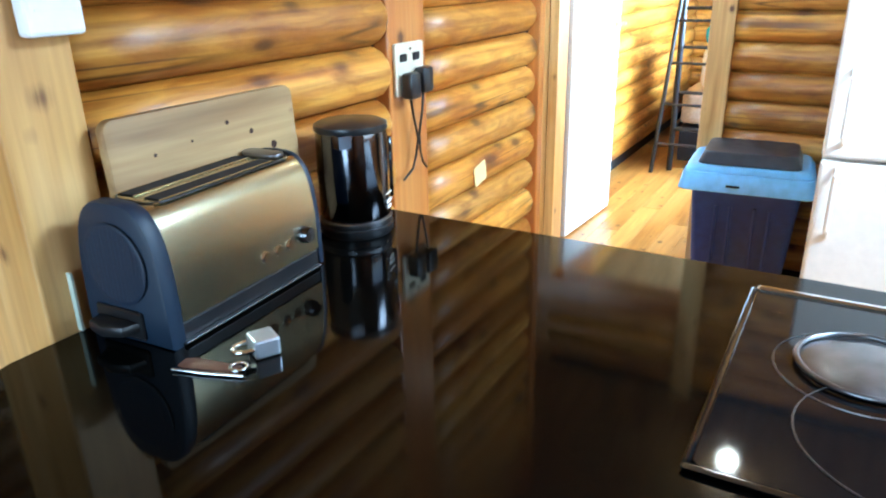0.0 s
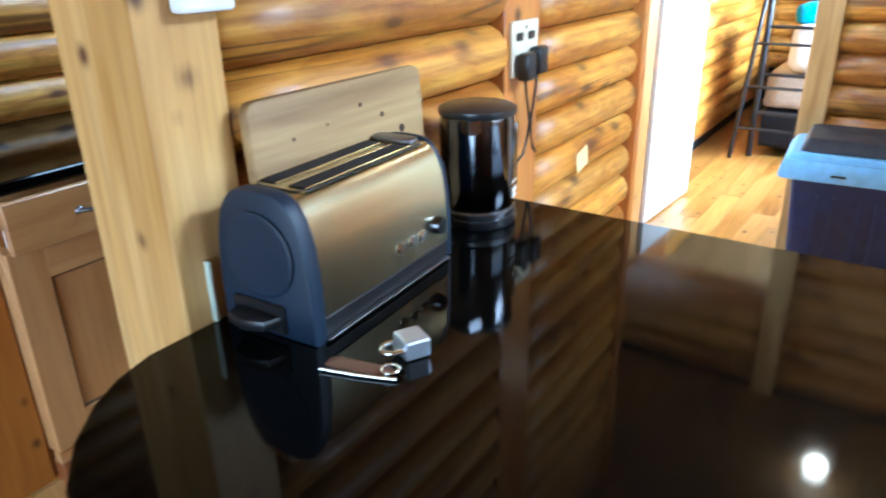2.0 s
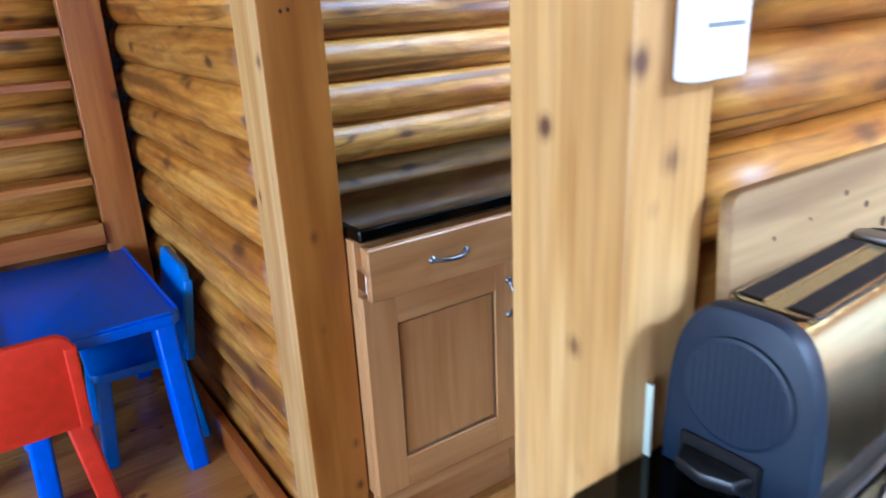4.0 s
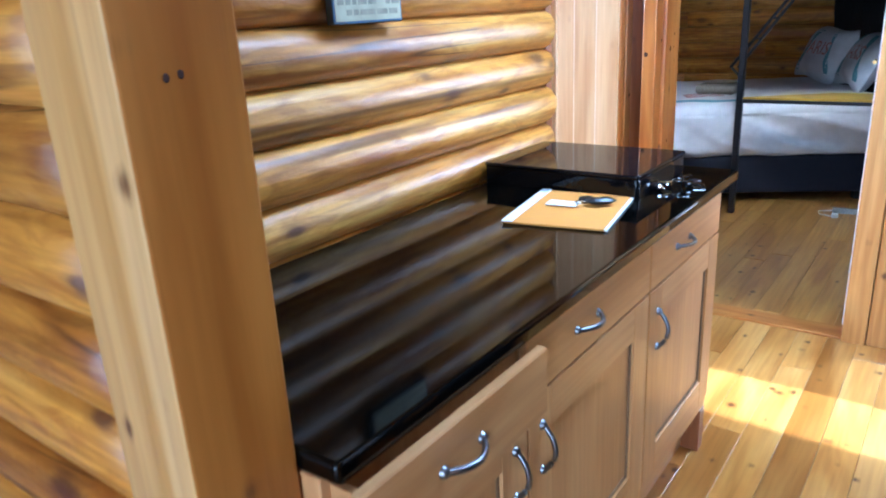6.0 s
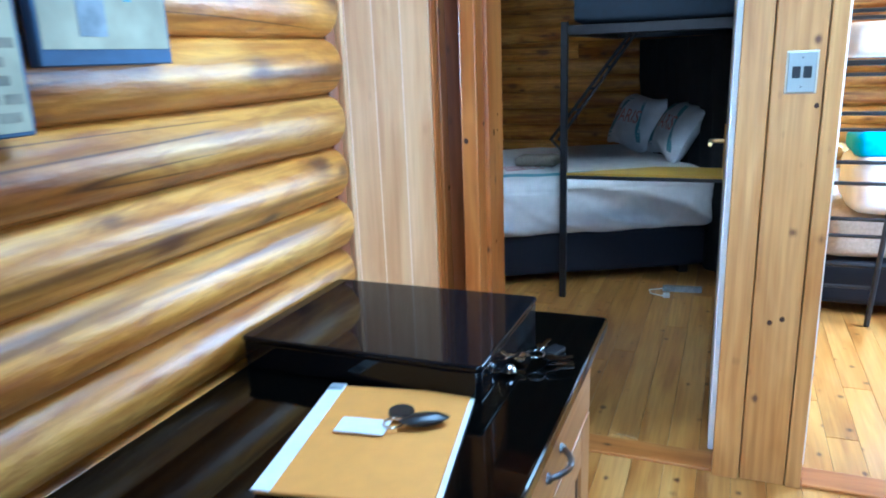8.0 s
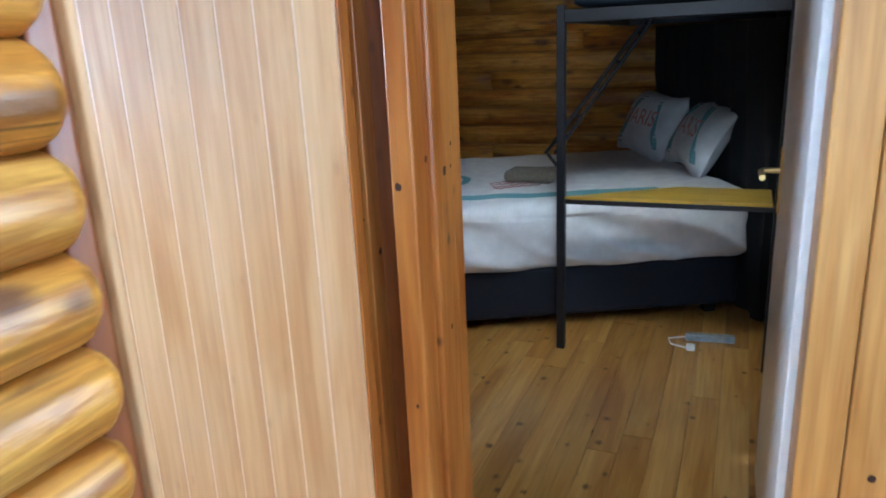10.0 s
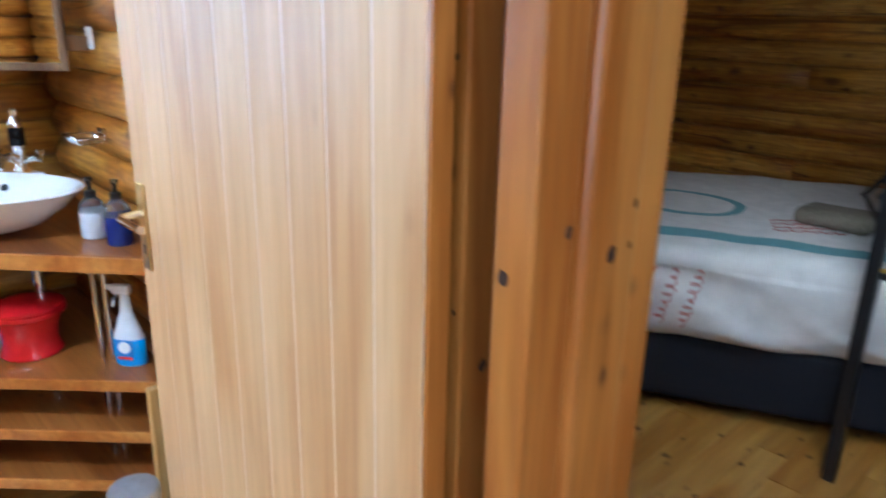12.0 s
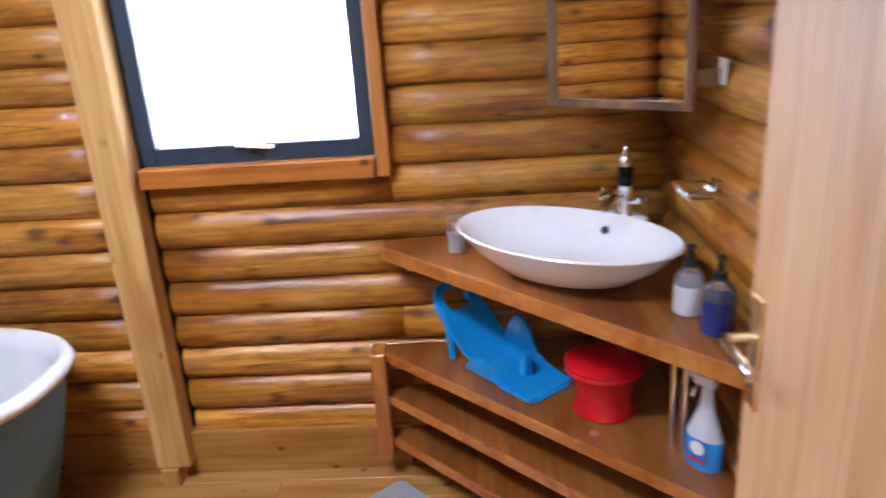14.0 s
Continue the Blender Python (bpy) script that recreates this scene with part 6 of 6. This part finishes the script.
smooth(part("inner_shell", b_, CERAMIC, tub), 60)
for x in (-0.2, 0.2):
    for y in (-0.85, 0.02):
        smooth(part("foot", moved(lathe([(0.03, 0.0), (0.035, 0.02), (0.022, 0.06), (0.03, 0.12)], 16), pose(x, y, 0)), CHROME, tub), 50)
rug = tagged(part("bath_mat", prism(rounded(-0.30, 0.30, -0.22, 0.22, 0.03), 0.001, 0.014, 0.004), MAT, m=pose(-4.22, 2.31, 0, 0, 0, 43)), "grey bath mat on the pine floor", "bath mat")
pbin = thing("pedal_bin", "small steel pedal bin beside the low shelf unit", "bin", pose(-3.615, 2.945, 0) @ Matrix.Diagonal((0.7, 0.7, 1.17, 1)))
smooth(part("body", lathe([(0.085, 0.0), (0.088, 0.01), (0.088, 0.25)], 32), SILVER, pbin), 50)
smooth(part("lid", lathe([(0.0895, 0.2505), (0.0895, 0.272), (0.086, 0.278), (0.04, 0.284), (0.0, 0.285)], 32), SILVER, pbin, "domed steel lid"), 50)

# ---- knots in the door frames and posts --------------------------------
def knot_on(name, x, y, z, axis, r):
    """A dark knot, a little proud of a board's face."""
    ob = bpy.data.objects[name]
    turn = pose(0, 0, 0, 0, 90, 0) if axis == "x" else pose(0, 0, 0, 90, 0, 0)
    body = moved(lathe([(0.0, 0.0007), (r * 0.7, 0.0007), (r, -0.0002)], 14, 1.0, 1.0), pose(0, 0, 0))
    for v in body.verts:
        k = 1 + 0.25 * noise.noise((v.co.x * 160 + x * 9, v.co.y * 160, z * 7))
        v.co.x, v.co.y = v.co.x * k * (1.25 if axis == "x" else 1.0), v.co.y * k * (1.0 if axis == "x" else 1.25)
    part("knot", moved(body, turn), KNOT, ob, m=Matrix.Translation(Vector((x, y, z)) - ob.location))


for spec in (("architrave_bath_door", -2.516, 3.053, 1.171, "y", 0.009), ("architrave_bath_door", -2.50, 3.053, 0.62, "y", 0.005),
             ("architrave_bath_door", -2.474, 3.12, 1.225, "x", 0.007),
             ("reveal_bedroom_a", -2.460, 3.195, 1.185, "x", 0.011), ("reveal_bedroom_a", -2.460, 3.24, 1.245, "x", 0.005),
             ("reveal_bedroom_a", -2.460, 3.235, 1.19, "x", 0.004), ("reveal_bedroom_a", -2.460, 3.20, 0.78, "x", 0.006),
             ("stop_bath_door", -2.617, 3.134, 0.99, "x", 0.008), ("stop_bath_door", -2.64, 3.088, 1.42, "y", 0.004),
             ("stop_bath_door", -2.632, 3.088, 1.08, "y", 0.004), ("door_post_main", -1.512, 3.122, 0.584, "y", 0.008),
             ("door_post_main", -1.476, 3.122, 0.599, "y", 0.008), ("door_post_main", -1.438, 3.122, 1.276, "y", 0.007),
             ("passage_post", -1.955, 0.396, 1.351, "x", 0.004), ("passage_post", -1.955, 0.412, 1.353, "x", 0.004)):
    knot_on(*spec)

# ---- ceiling lamp over the kitchen end ---------------------------------
cl = thing("ceiling_lamp", "small lit globe lamp on the kitchen ceiling", "ceiling lamp", pose(-0.34, 2.58, CEIL))
smooth(part("rose", moved(lathe([(0.0, 0.0), (0.045, 0.0), (0.045, -0.012), (0.02, -0.03), (0.0, -0.03)], 24), pose(0, 0, -0.001)), WHITE, cl), 40)
GLOW = bpy.data.materials.new("lamp_globe")
GLOW.use_nodes = True
gb = GLOW.node_tree.nodes["Principled BSDF"]
gb.inputs["Emission Color"].default_value, gb.inputs["Emission Strength"].default_value = (1.0, 0.88, 0.68, 1.0), 45.0
smooth(part("globe", moved(lathe([(0.0, 0.045), (0.022, 0.039), (0.039, 0.022), (0.045, 0.0), (0.039, -0.022), (0.022, -0.039), (0.0, -0.045)], 24), pose(0, 0, -0.072)), GLOW, cl, "lit glass globe"), 80)


# ---- floor planks ------------------------------------------------------
random.seed(21)
PW = 0.112
PLANK_MESHES = []
for length in (1.35, 1.8, 2.3):
    b_ = box(-PW / 2 + 0.0005, PW / 2 - 0.0005, 0.001, length - 0.001, -0.012, 0.0, 0.0012)
    me_ = bpy.data.meshes.new("plank")
    b_.to_mesh(me_)
    b_.free()
    me_.materials.append(PLANK)
    PLANK_MESHES.append((length, me_))
rest = bmesh.new()
count = 0
x_ = -4.84
while x_ < 3.05:
    y_ = -3.6 - random.uniform(0, 1.2)
    while y_ < 6.95:
        length, me_ = random.choice(PLANK_MESHES)
        near = -3.6 < x_ < -0.4 and y_ + length > 0.2 and y_ < 5.2 or (x_ < -3.0 and 0.5 < y_ + length and y_ < 3.2)
        if near and count < 290:
            part_of("plank", me_, PLANK, floor, m=pose(x_ + PW / 2, y_, 0))
            count += 1
        else:
            tmp = bmesh.new()
            tmp.from_mesh(me_)
            bmesh.ops.translate(tmp, vec=(x_ + PW / 2, y_, 0), verts=tmp.verts)
            join(rest, tmp)
        y_ += length
    x_ += PW
far_planks = part("plank_field", rest, PLANK, floor)
far_planks["kind"] = "stuff"
board("threshold_bedroom_a", -2.45, -1.655, 3.13, 3.25, 0.0005, 0.012, TRIM_X, label="worn pine door threshold", category="threshold")
board("threshold_bedroom_b", -1.37, -0.70, 3.13, 3.25, 0.0005, 0.012, TRIM_X, label="worn pine door threshold", category="threshold")
